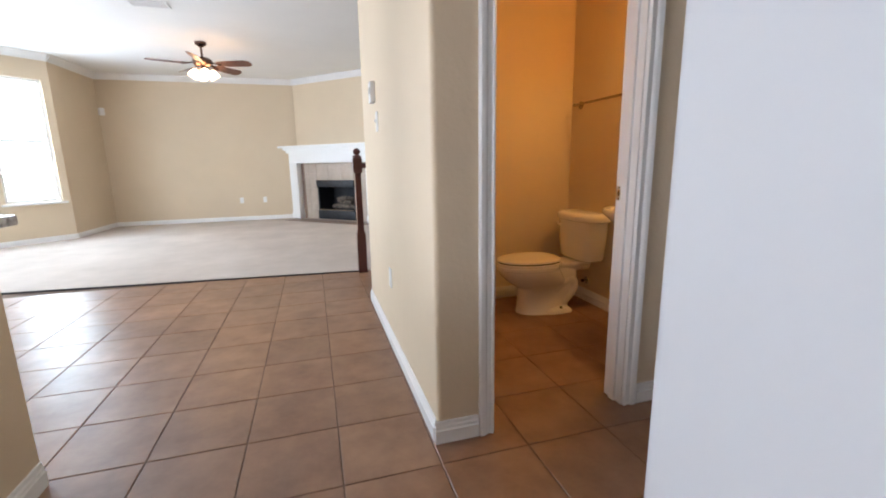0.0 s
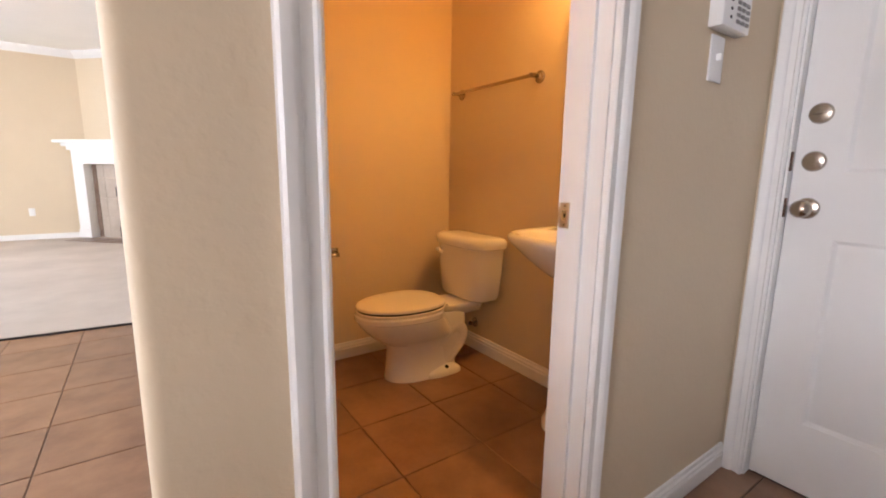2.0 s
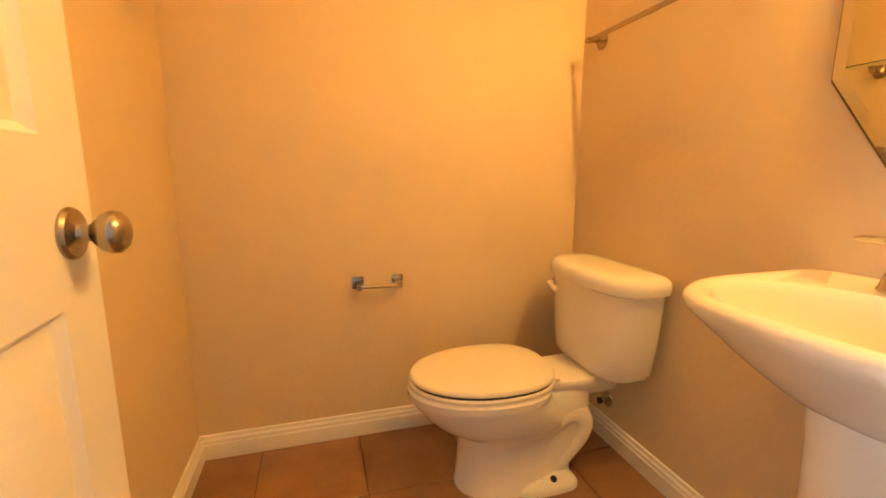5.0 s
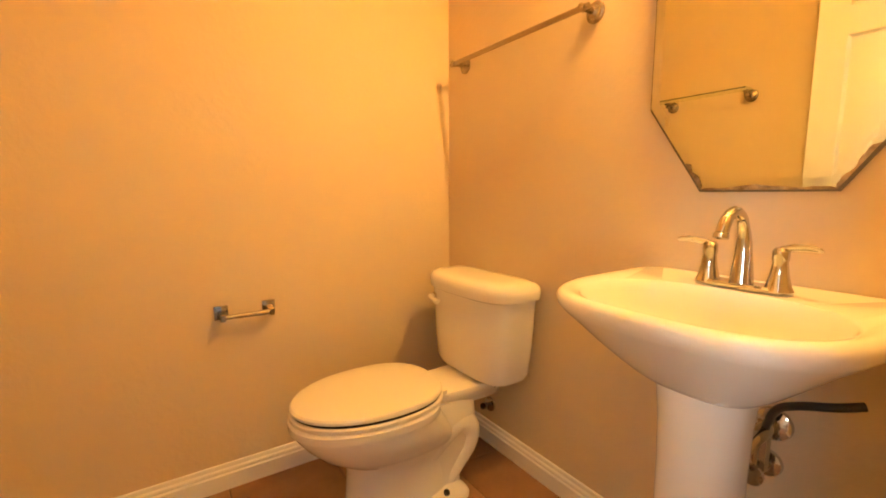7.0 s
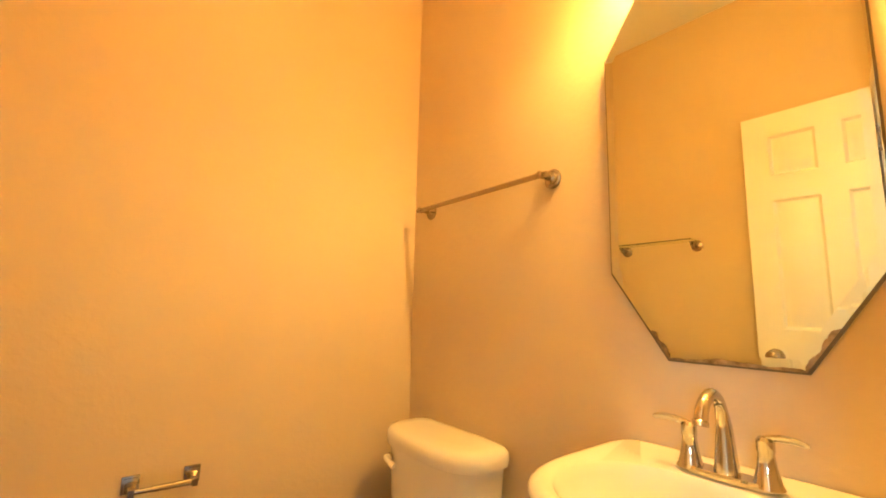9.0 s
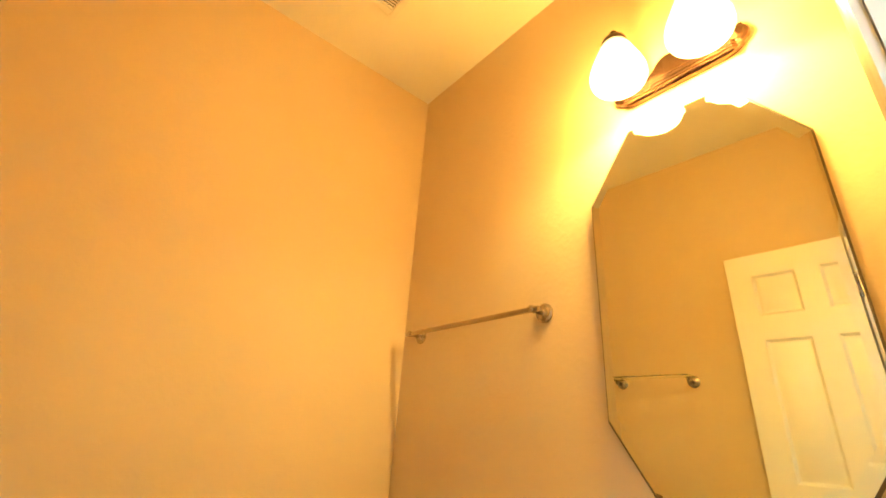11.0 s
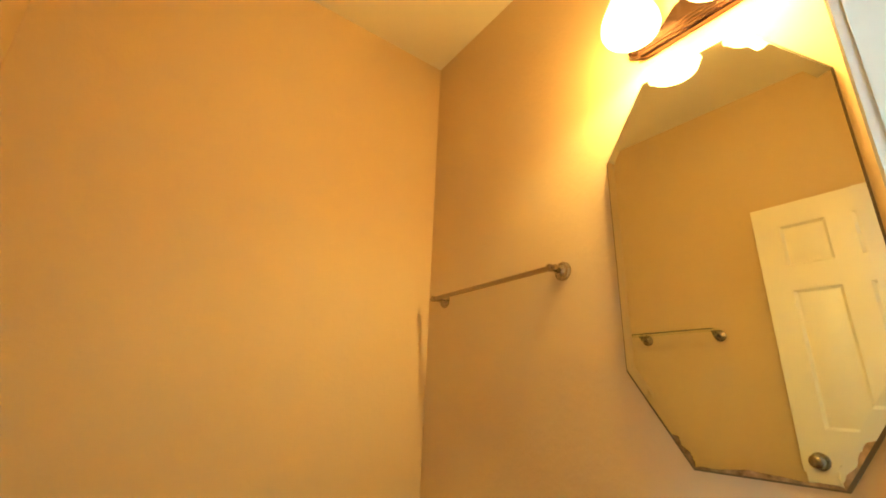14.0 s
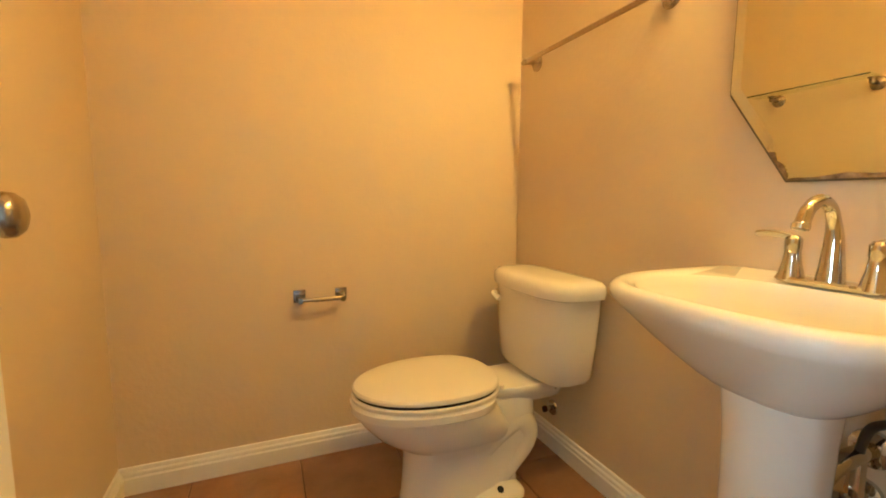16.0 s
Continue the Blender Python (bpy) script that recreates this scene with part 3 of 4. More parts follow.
    def egg(z, k=1.0, grow=0.0):
        return blob(-0.535, 0, z, 0.262 * k + grow, 0.205 * k + grow, 0.177 * k + grow, 2.0, 2.5, 60)
    part("seat", loft([egg(0.367, 0.97), egg(0.369, 1.0), egg(0.380, 1.005), egg(0.384, 0.985)]), SEAT, t)
    # solid black filler drawn as the shade between seat and lid
    part("lid_gap_shade", loft([egg(0.3835, 0.965), egg(0.3930, 0.965)]), DARK, t)
    part("seat_lid", loft([egg(0.3925, 0.975), egg(0.394, 0.992), egg(0.402, 0.995), egg(0.408, 0.975), egg(0.4115, 0.90), egg(0.4135, 0.6), egg(0.414, 0.2)]), SEAT, t, "white closed seat lid")
    for s in (-1, 1):
        part("seat_hinge", loft([blob(-0.335, s * 0.072, z, 0.018, 0.014, 0.02, 3, 3, 20) for z in (0.366, 0.376, 0.379)]), SEAT, t)
    for s in (-1, 1):
        part("tank_bolt", lathe([(0.012, 0), (0.012, 0.014), (0.007, 0.016), (0.007, 0.03)], 12, pose(-0.13, s * 0.085, 0.338)), BRONZE, t)
    return t


toilet()
stop = thing("water_shutoff", pose(0, -0.295, 0.165), "chrome shutoff valve behind the toilet", "valve")
part("escutcheon", lathe([(0.03, 0), (0.028, 0.006), (0.012, 0.010)], 20, pose(-0.001, 0, 0, 0, -90, 0)), CHROME, stop)
part("valve_body", tube([(-0.005, 0, 0), (-0.035, 0, 0)], 0.009, 12), CHROME, stop)
part("valve_handle", lathe([(0.012, 0), (0.013, 0.005), (0.012, 0.010)], 14, pose(-0.034, 0, 0, 0, -90, 0)), BRONZE, stop)

# ---- pedestal sink ----
SY = -1.18


def sink():
    s = thing("pedestal_sink", pose(0, SY, 0), "white china pedestal sink against the wall", "sink")
    N = 72

    def ring(z, front, half, back=0.197, nf=2.9, nb=9, cx=-0.2):
        return blob(cx, 0, z, front, back, half, nf, nb, N)
    rings = [ring(0.640, 0.075, 0.080, 0.10), ring(0.643, 0.088, 0.090, 0.12), ring(0.652, 0.106, 0.105, 0.15), ring(0.672, 0.134, 0.129, 0.185), ring(0.700, 0.168, 0.158, 0.195),
             ring(0.730, 0.201, 0.189), ring(0.760, 0.230, 0.220), ring(0.780, 0.249, 0.243), ring(0.794, 0.260, 0.256), ring(0.805, 0.262, 0.258), ring(0.814, 0.259, 0.255, 0.197), ring(0.8195, 0.252, 0.249, 0.197),
             ring(0.8215, 0.244, 0.241, 0.197)]

    def bowl(z, k, shift=0.0):
        return blob(-0.268 + shift, 0, z, 0.166 * k, 0.138 * k, 0.212 * k, 2.2, 2.2, N)
    rings += [bowl(0.8165, 1.03), bowl(0.812, 1.0), bowl(0.795, 0.965), bowl(0.765, 0.90), bowl(0.735, 0.78), bowl(0.712, 0.58), bowl(0.703, 0.32), bowl(0.701, 0.1)]
    part("basin", loft(rings), CHINA, s)
    part("drain", lathe([(0.022, 0), (0.021, 0.003), (0.012, 0.002)], 20, pose(-0.262, 0, 0.7015)), CHROME, s)
    part("overflow", boxes(((-0.425, -0.018, 0.765), (-0.421, 0.018, 0.775)), bevel=0.0015), DARK, s)
    secs = [(0.0, 0.108, 0.108), (0.03, 0.108, 0.108), (0.05, 0.096, 0.094), (0.12, 0.084, 0.080), (0.30, 0.076, 0.073), (0.48, 0.077, 0.074), (0.57, 0.080, 0.077), (0.654, 0.088, 0.084)]
    part("pedestal", loft([blob(-0.205, 0.004, z, d, 0.055, hw, 2.1, 5, 44) for z, d, hw in secs]), CHINA, s)
    return s


sink()


def faucet():
    f = thing("faucet", pose(-0.096, SY, 0.8205), "chrome two-handle faucet with an arched spout on the sink", "faucet")
    part("base_plate", loft([blob(0, 0, z, d, d, hw, 3, 3, 48) for z, d, hw in ((0, 0.026, 0.082), (0.006, 0.026, 0.082), (0.010, 0.022, 0.077))]), CHROME, f)
    path = spline([(0, 0, 0.005), (0, 0, 0.05), (-0.003, 0, 0.10), (-0.02, 0, 0.138), (-0.052, 0, 0.152), (-0.084, 0, 0.138), (-0.100, 0, 0.112)], 6)
    n = len(path)
    part("spout", tube(path, [0.022 - 0.0115 * min(1, i / (n * 0.4)) + 0.003 * max(0, (i / n - 0.7)) for i in range(n)], 20), CHROME, f)
    part("spout_tip", lathe([(0.013, 0), (0.0135, 0.008), (0.012, 0.010)], 18, pose(-0.1025, 0, 0.104, 0, 16, 0)), CHROME, f)
    part("lift_rod", tube([(0.018, 0, 0.01), (0.018, 0, 0.065)], [0.0025, 0.0025], 8), CHROME, f)
    for sgn in (-1, 1):
        h = part("handle_post", lathe([(0.025, 0.004), (0.021, 0.012), (0.0155, 0.035), (0.0125, 0.058), (0.014, 0.063), (0.014, 0.080), (0.009, 0.086), (0.003, 0.087)], 24, pose(0, sgn * 0.062, 0)), CHROME, f)
        path = spline([(0, sgn * 0.055, 0.080), (-0.003, sgn * 0.080, 0.087), (-0.007, sgn * 0.104, 0.089), (-0.011, sgn * 0.126, 0.086)], 6)
        k = len(path)
        part("lever", tube(path, [(0.0035 + 0.002 * math.sin(math.pi * min(1, i / k * 1.1)), 0.006 + 0.003 * math.sin(math.pi * i / k)) if i < k - 1 else (0.001, 0.003) for i in range(k)], 14), CHROME, h)
    return f


faucet()

pl = thing("sink_plumbing", pose(0, -1.228, 0.515), "chrome trap and shutoff with a black hose below the sink", "plumbing")
part("trap_escutcheon", lathe([(0.036, 0), (0.034, 0.008), (0.02, 0.014)], 24, pose(-0.001, 0, 0.005, 0, -90, 0)), CHROME, pl)
part("trap_pipe", tube(spline([(-0.005, 0, 0.005), (-0.08, 0.0, 0.005), (-0.12, 0.01, -0.02), (-0.15, 0.02, -0.07), (-0.18, 0.035, -0.07), (-0.2, 0.05, -0.0)], 6), 0.016, 14), CHROME, pl)
part("valve_escutcheon", lathe([(0.03, 0), (0.028, 0.008), (0.014, 0.012)], 24, pose(-0.001, 0.005, -0.085, 0, -90, 0)), CHROME, pl)
part("valve_body", tube([(-0.005, 0.005, -0.085), (-0.07, 0.005, -0.085)], 0.011, 14), CHROME, pl)
part("valve_nut", tube([(-0.05, 0.0, -0.08), (-0.05, 0.0, 0.0)], 0.013, 6), CHROME, pl)
part("oval_handle", lathe([(0.004, 0), (0.022, 0.004), (0.022, 0.012), (0.006, 0.016)], 16, pose(-0.07, 0.005, -0.085, 0, -90, 0)), CHROME, pl)
part("supply_hose", tube(spline([(-0.05, 0.0, -0.01), (-0.07, -0.01, 0.03), (-0.12, -0.04, 0.090), (-0.15, -0.08, 0.122), (-0.155, -0.13, 0.142), (-0.14, -0.16, 0.152)], 6), 0.0075, 12), BLACK, pl, "black braided hose")

# ---- mirror ----
mirror = thing("mirror", pose(-0.0155, SY + 0.008, 1.498, 0, 0, 1.1), "octagonal frameless wall mirror with brown worn lower edge", "mirror")


def octagon(half_w, half_h, cut_w, cut_h, x):
    q = [(half_w, half_h - cut_h), (half_w - cut_w, half_h), (-half_w + cut_w, half_h), (-half_w, half_h - cut_h)]
    return [Vector((x, y, z)) for y, z in q] + [Vector((x, -y, -z)) for y, z in q]


MW, MH, CW, CH = 0.249, 0.484, 0.13, 0.20
part("glass", loft([octagon(MW, MH, CW, CH, 0.002), octagon(MW, MH, CW, CH, -0.002), octagon(MW - 0.022, MH - 0.022, CW - 0.012, CH - 0.014, -0.0034)]), SILVER, mirror).data.shade_flat()
part("backing", loft([octagon(MW + 0.004, MH + 0.004, CW, CH, 0.0055), octagon(MW + 0.004, MH + 0.004, CW, CH, 0.0022)]), LEAD, mirror)


def worn_strip(p, q, width, seed):
    """A ragged strip of lost silver along the edge from p to q, in the mirror's own plane."""
    rnd = random.Random(seed)
    p, q = Vector(p), Vector(q)
    d = (q - p)
    inward = Vector((0, -d.z, d.y)).normalized()
    if inward.dot(-(p + q) / 2) < 0:
        inward = -inward
    bm = bmesh.new()
    n = 26
    a, b = [], []
    for i in range(n + 1):
        t = i / n
        w = width * (0.35 + 0.65 * abs(math.sin(seed + 5 * t)) * rnd.uniform(0.5, 1.0)) * min(1, 8 * t + 0.3, 8 * (1 - t) + 0.3)
        c = p + d * t
        a.append(bm.verts.new(c + Vector((-0.0028, 0, 0))))
        b.append(bm.verts.new(c + inward * w + Vector((-0.0028 - 0.0026 * min(1, w / 0.022), 0, 0))))
    for i in range(n):
        bm.faces.new((a[i], a[i + 1], b[i + 1], b[i]))
    return bm


oc = octagon(MW, MH, CW, CH, 0)
low = sorted(oc, key=lambda v: v.z)[:2]
low.sort(key=lambda v: v.y)
sides = sorted([v for v in oc if v.z < 0 and v not in low], key=lambda v: v.y)
for i, (p, q, w) in enumerate(((low[0], low[1], 0.011), (low[1], low[1].lerp(sides[1], 0.3), 0.013), (low[0], low[0].lerp(sides[0], 0.4), 0.010))):
    part("worn_edge", worn_strip(p, q, w, i + 2), EDGE, mirror, "brown desilvered edge")
# ---- vanity light ----


def vanity_light():
    v = thing("vanity_light", pose(0, SY - 0.018, 2.06), "bronze two-light wall sconce with lit bell shades", "wall lamp")
    W = 0.165

    def plate_top(y):
        a = abs(y) / W
        return 0.068 + 0.045 * math.exp(-(a / 0.34) ** 4) + (0.015 * math.exp(-((a - 0.9) / 0.12) ** 2))
    n = 40
    ys = [-W + 2 * W * i / n for i in range(n + 1)]
    bm = bmesh.new()
    rings = []
    for y in ys:
        end = math.sqrt(max(0.0, 1 - (abs(y) / W) ** 8))
        t = plate_top(y)
        lo = 0.045 - 0.045 * end
        rings.append([Vector((x, y, z + 0.008)) for x, z in ((-0.001, lo), (-0.016, lo), (-0.020, lo + 0.3 * (t - lo)), (-0.020, t - 0.008 * end - 0.001), (-0.014, t), (-0.001, t))])
    loft(rings, True, bm)
    part("back_plate", bm, BRONZE, v)
    for z, x in ((0.016, 0.030), (0.030, 0.027), (0.044, 0.024)):
        part("rib", tube([(-x + 0.008, -W * 0.86, z), (-x, -W * 0.83, z), (-x, W * 0.83, z), (-x + 0.008, W * 0.86, z)], 0.006, 10), BRONZE, v)
    for s in (-1, 1):
        part("end_scroll", lathe([(0.030, 0), (0.028, 0.008), (0.02, 0.012), (0.018, 0.017), (0.006, 0.02)], 22, pose(-0.012, s * (W - 0.018), 0.053, 0, -90, 0)), BRONZE, v)
    for y in BULB_Y:
        dy = y - (SY - 0.018)
        part("arm", tube(spline([(-0.018, dy * 0.7, 0.08), (-0.06, dy * 0.85, 0.10), (-0.085, dy, 0.135), (-0.11, dy, 0.152)], 5), 0.007, 10), BRONZE, v)
        part("shade", lathe([(0.026, 0.142), (0.034, 0.134), (0.042, 0.118), (0.052, 0.092), (0.064, 0.062), (0.073, 0.034), (0.074, 0.015), (0.068, 0.000), (0.0665, 0.000), (0.072, 0.016), (0.071, 0.034), (0.062, 0.060),
                                     (0.050, 0.090), (0.040, 0.116), (0.032, 0.130), (0.024, 0.138)], 32, pose(-0.13, dy, 0), cap=False), SHADE, v, "glowing white glass bell shade")
        part("cap", lathe([(0.034, 0.128), (0.036, 0.138), (0.032, 0.152), (0.020, 0.162), (0.011, 0.165), (0.009, 0.170), (0.013, 0.178), (0.009, 0.187), (0.002, 0.190)], 22, pose(-0.13, dy, 0)), BRONZE, v)
    return v


vanity_light()

# ---- towel bar, towel ring, paper holder, glass shelf, vent ----


def rosette(m, parent, name="rosette", mat=NICKEL):
    return part(name, lathe([(0.030, 0), (0.030, 0.004), (0.026, 0.008), (0.022, 0.009), (0.020, 0.013), (0.013, 0.016), (0.009, 0.020), (0.008, 0.045), (0.011, 0.050), (0.011, 0.066), (0.004, 0.070)], 26, m), mat, parent)


tb = thing("towel_bar", pose(0, -0.425, 1.508), "brushed nickel towel bar on the wall above the toilet", "towel bar")
for y in (-0.305, 0.305):
    rosette(pose(-0.0008, y, 0, 0, -90, 0), tb)
part("bar", tube([(-0.057, -0.325, 0), (-0.057, 0.325, 0)], 0.0085, 14), NICKEL, tb)

tr = thing("towel_ring", pose(-0.39, DI, 1.357), "brushed nickel towel ring on the wall beside the door", "towel ring")
rosette(pose(0, 0.0008, 0, -90, 0, 0) @ Matrix.Diagonal((0.85, 0.85, 0.55, 1)), tr)
ringpath = []
for i in range(40):
    a = 2 * math.pi * i / 40
    ringpath.append((0.085 * math.copysign(abs(math.sin(a)) ** 0.7, math.sin(a)), 0.026 - 0.002 * math.cos(a), -0.082 + 0.082 * math.copysign(abs(math.cos(a)) ** 0.7, math.cos(a))))
part("ring", tube(ringpath, 0.007, 10, closed=True), NICKEL, tr)

tp = thing("toilet_paper_holder", pose(-0.84, 0, 0.62), "chrome empty toilet paper holder on the wall", "paper holder")
for s in (-1, 1):
    p = part("post", boxes(((s * 0.074 - 0.021, -0.008, -0.023), (s * 0.074 + 0.021, -0.0005, 0.023)), ((s * 0.074 - 0.016, -0.013, -0.018), (s * 0.074 + 0.016, -0.007, 0.018)), bevel=0.002), STEEL, tp)
    part("bracket", loft([[Vector((s * 0.074 + c * w, y, -0.006 + d * h)) for c, d in ((-1, -1), (1, -1), (1, 1), (-1, 1))] for y, w, h in ((-0.012, 0.013, 0.014), (-0.03, 0.008, 0.011), (-0.055, 0.008, 0.011), (-0.066, 0.007, 0.010))]), STEEL, p)
part("roller", tube([(-0.068, -0.054, -0.006), (-0.03, -0.054, -0.006), (-0.029, -0.054, -0.006), (0.068, -0.054, -0.006)], [0.0075, 0.0075, 0.009, 0.009], 14), CHROME, tp)

gs = thing("glass_shelf", pose(-1.49, -0.43, 1.487), "clear glass shelf on two nickel posts", "shelf")
part("shelf_plate", boxes(((0.045, -0.212, 0.012), (0.135, 0.27, 0.018)), bevel=0.001), GLASS, gs).visible_shadow = False
part("shelf_edge", boxes(((0.1352, -0.211, 0.0125), (0.1362, 0.269, 0.0175))), GREEN, gs, "green polished glass edge")
for y in (-0.19, 0.19):
    r = rosette(pose(0.0008, y, -0.006, 0, 90, 0), gs, "bracket_post")
    part("clamp", boxes(((0.045, y - 0.012, 0.002), (0.08, y + 0.012, 0.012)), bevel=0.002), NICKEL, gs)

vent = thing("exhaust_vent", pose(-0.533, -0.425, H), "cream plastic exhaust grille in the ceiling", "vent")
VW, VD = 0.103, 0.105
part("grille_frame", boxes(((-VW, -VD, -0.016), (-VW + 0.028, VD, -0.0005)), ((VW - 0.028, -VD, -0.016), (VW, VD, -0.0005)), ((-VW + 0.028, -VD, -0.016), (VW - 0.028, -VD + 0.028, -0.0005)), ((-VW + 0.028, VD - 0.028, -0.016), (VW - 0.028, VD, -0.0005)), bevel=0.003), PLASTIC, vent)
# black sheet standing in for the shaded recess behind the slats
part("grille_shade", boxes(((-VW + 0.02, -VD + 0.02, -0.003), (VW - 0.02, VD - 0.02, -0.0008))), DARK, vent)
for i in range(12):
    y = -VD + 0.034 + i * (2 * VD - 0.068) / 11
    part("slat", boxes(((-VW + 0.026, y - 0.0026, -0.011), (VW - 0.026, y + 0.0026, -0.007))), PLASTIC, vent)

# ---- hall: keypad, switch, thermostat ----
kp = thing("alarm_keypad", pose(-0.286, DO, 1.487), "white plastic alarm keypad on the hall wall", "keypad")
part("housing", boxes(((-0.078, -0.038, -0.062), (0.078, -0.0005, 0.062)), bevel=0.006), PLASTIC, kp)
part("display", boxes(((-0.055, -0.0395, 0.022), (0.05, -0.0375, 0.048)), bevel=0.001), SCREEN, kp, "grey display window")
for r in range(4):
    for c in range(3):
        part("button", boxes(((0.0 + c * 0.026 - 0.008, -0.041, -0.046 + r * 0.0155), (0.0 + c * 0.026 + 0.010, -0.0375, -0.037 + r * 0.0155)), bevel=0.001), GREYBAR, kp)
for r in range(3):
    part("indicator", boxes(((-0.042, -0.0395, -0.04 + r * 0.02), (-0.034, -0.0375, -0.034 + r * 0.02))), DARK, kp)

sw = thing("light_switch", pose(-0.302, DO, 1.358), "white single toggle switch below the keypad", "switch")
part("plate", boxes(((-0.036, -0.006, -0.058), (0.036, -0.0005, 0.058)), bevel=0.002), PLASTIC, sw)
part("toggle", boxes(((-0.005, -0.018, -0.004), (0.005, -0.005, 0.012)), bevel=0.0015), PLASTIC, sw)


def plate_on_hall(name, y, z, w, h, d, label, category):
    t = thing(name, pose(-1.616, y, z), label, category)
    part("plate", boxes(((-d, -w / 2, -h / 2), (-0.0005, w / 2, h / 2)), bevel=0.002), PLASTIC, t)
    return t


th = plate_on_hall("thermostat", -0.32, 1.525, 0.09, 0.12, 0.03, "white thermostat on the hall wall", "thermostat")
part("dial", boxes(((-0.032, -0.03, -0.01), (-0.0295, 0.03, 0.03)), bevel=0.0008), SCREEN, th)
s2 = plate_on_hall("light_switch", -0.40, 1.345, 0.07, 0.115, 0.006, "white toggle switch below the thermostat", "switch")
part("toggle", boxes(((-0.018, -0.005, -0.004), (-0.005, 0.005, 0.012)), bevel=0.0015), PLASTIC, s2)
o2 = plate_on_hall("outlet", -0.66, 0.43, 0.07, 0.115, 0.006, "white duplex outlet low on the hall wall", "outlet")
for z in (-0.024, 0.024):
    part("socket", boxes(((-0.008, -0.015, z - 0.013), (-0.0055, 0.015, z + 0.013)), bevel=0.001), PLASTIC, o2)
for x in (-3.42, -2.98):
    o = thing("outlet", pose(x, 6.45, 0.42), "white duplex outlet on the living room wall", "outlet", "far wall outlets")
    part("plate", boxes(((-0.036, -0.006, -0.058), (0.036, -0.0005, 0.058)), bevel=0.002), PLASTIC, o)
    for z in (-0.024, 0.024):
        part("socket", boxes(((-0.015, -0.008, z - 0.013), (0.015, -0.0055, z + 0.013)), bevel=0.001), PLASTIC, o)

ms = thing("motion_detector", pose(-5.60, 6.42, 2.11, 0, 0, 45), "white motion sensor in the room's corner", "sensor")
part("housing", boxes(((-0.04, -0.07, -0.065), (0.04, -0.0, 0.065)), bevel=0.012), PLASTIC, ms)

# ---- living room: fireplace in the cut corner ----
F = Matrix(((math.sqrt(0.5), math.sqrt(0.5), 0, -2.27), (-math.sqrt(0.5), math.sqrt(0.5), 0, 6.45), (0, 0, 1, 0), (0, 0, 0, 1)))   # x along the wall, y into it


def corner_wall():
    bm = bmesh.new()
    a, b = 0.50, 1.46
    for lo, hi in (((0, 0, 0), (a, 0.1, H)), ((b, 0, 0), (2.9, 0.1, H)), ((a, 0, 0.80), (b, 0.1, H))):
        box(bm, lo, hi, m=F)
    return bm


structure("wall_fireplace", corner_wall(), PAINT, "beige painted wall across the corner", "wall")
crown(tuple((F @ Vector((0, -0.0005, 0)))[:2]), tuple((F @ Vector((2.9, -0.0005, 0)))[:2]), (-0.7071, -0.7071))
fp = thing("fireplace", F, "white mantel fireplace with beige tile and black insert", "fireplace")
part("pilaster", boxes(((-0.10, -0.16, 0.012), (0.10, -0.001, 1.16)), ((-0.11, -0.17, 0.012), (0.11, -0.001, 0.14)), bevel=0.004), WHITE, fp)
part("pilaster", boxes(((1.86, -0.16, 0.012), (2.06, -0.001, 1.16)), ((1.85, -0.17, 0.012), (2.07, -0.001, 0.14)), bevel=0.004), WHITE, fp)
part("frieze", boxes(((-0.10, -0.161, 1.14), (2.06, -0.001, 1.36)), ((-0.14, -0.19, 1.34), (2.10, -0.001, 1.40)), ((-0.18, -0.23, 1.395), (2.14, -0.001, 1.445)), bevel=0.006), WHITE, fp)
part("mantel_shelf", boxes(((-0.26, -0.29, 1.443), (2.22, -0.001, 1.485)), bevel=0.008), WHITE, fp, "white mantel shelf")
TW = 0.305
for i, (x0, x1, z0, z1) in enumerate([(0.105, 0.295, 0.012 + k * TW, min(0.012 + (k + 1) * TW - 0.004, 1.135)) for k in range(4)] + [(0.30, 0.495, 0.012 + k * TW, min(0.012 + (k + 1) * TW - 0.004, 1.135)) for k in range(4)]
                                      + [(1.465, 1.66, 0.012 + k * TW, min(0.012 + (k + 1) * TW - 0.004, 1.135)) for k in range(4)] + [(1.665, 1.855, 0.012 + k * TW, min(0.012 + (k + 1) * TW - 0.004, 1.135)) for k in range(4)]
                                      + [(0.50 + k * 0.32, 0.815 + k * 0.32, 0.81, 1.135) for k in range(3)]):
    part("surround_tile", boxes(((x0, -0.02, z0), (x1, -0.001, z1)), bevel=0.002), STONE, fp)
# brown strip laid over the tile as the pilaster's shaded return
part("return_shade_strip", boxes(((0.102, -0.032, 0.012), (0.172, -0.0205, 1.135)), bevel=0.002), HEARTH, fp, "brown strip put in for the shade inside the pilaster")
ins = part("firebox", boxes(((0.50, -0.01, 0.012), (0.53, 0.45, 0.80)), ((1.43, -0.01, 0.012), (1.46, 0.45, 0.80)), ((0.53, 0.42, 0.012), (1.43, 0.45, 0.80)), ((0.53, -0.01, 0.012), (1.43, 0.45, 0.03)), ((0.53, -0.01, 0.78), (1.43, 0.45, 0.80))), FIREBOX, fp, "black metal fireplace insert")
part("hood", boxes(((0.50, -0.045, 0.66), (1.46, -0.012, 0.80)), bevel=0.004), FIREBOX, ins)
part("lower_panel", boxes(((0.50, -0.04, 0.02), (1.46, -0.012, 0.19)), bevel=0.004), FIREBOX, ins)
part("trim_bar", boxes(((0.53, -0.042, 0.20), (1.43, -0.03, 0.215))), NICKEL, ins)
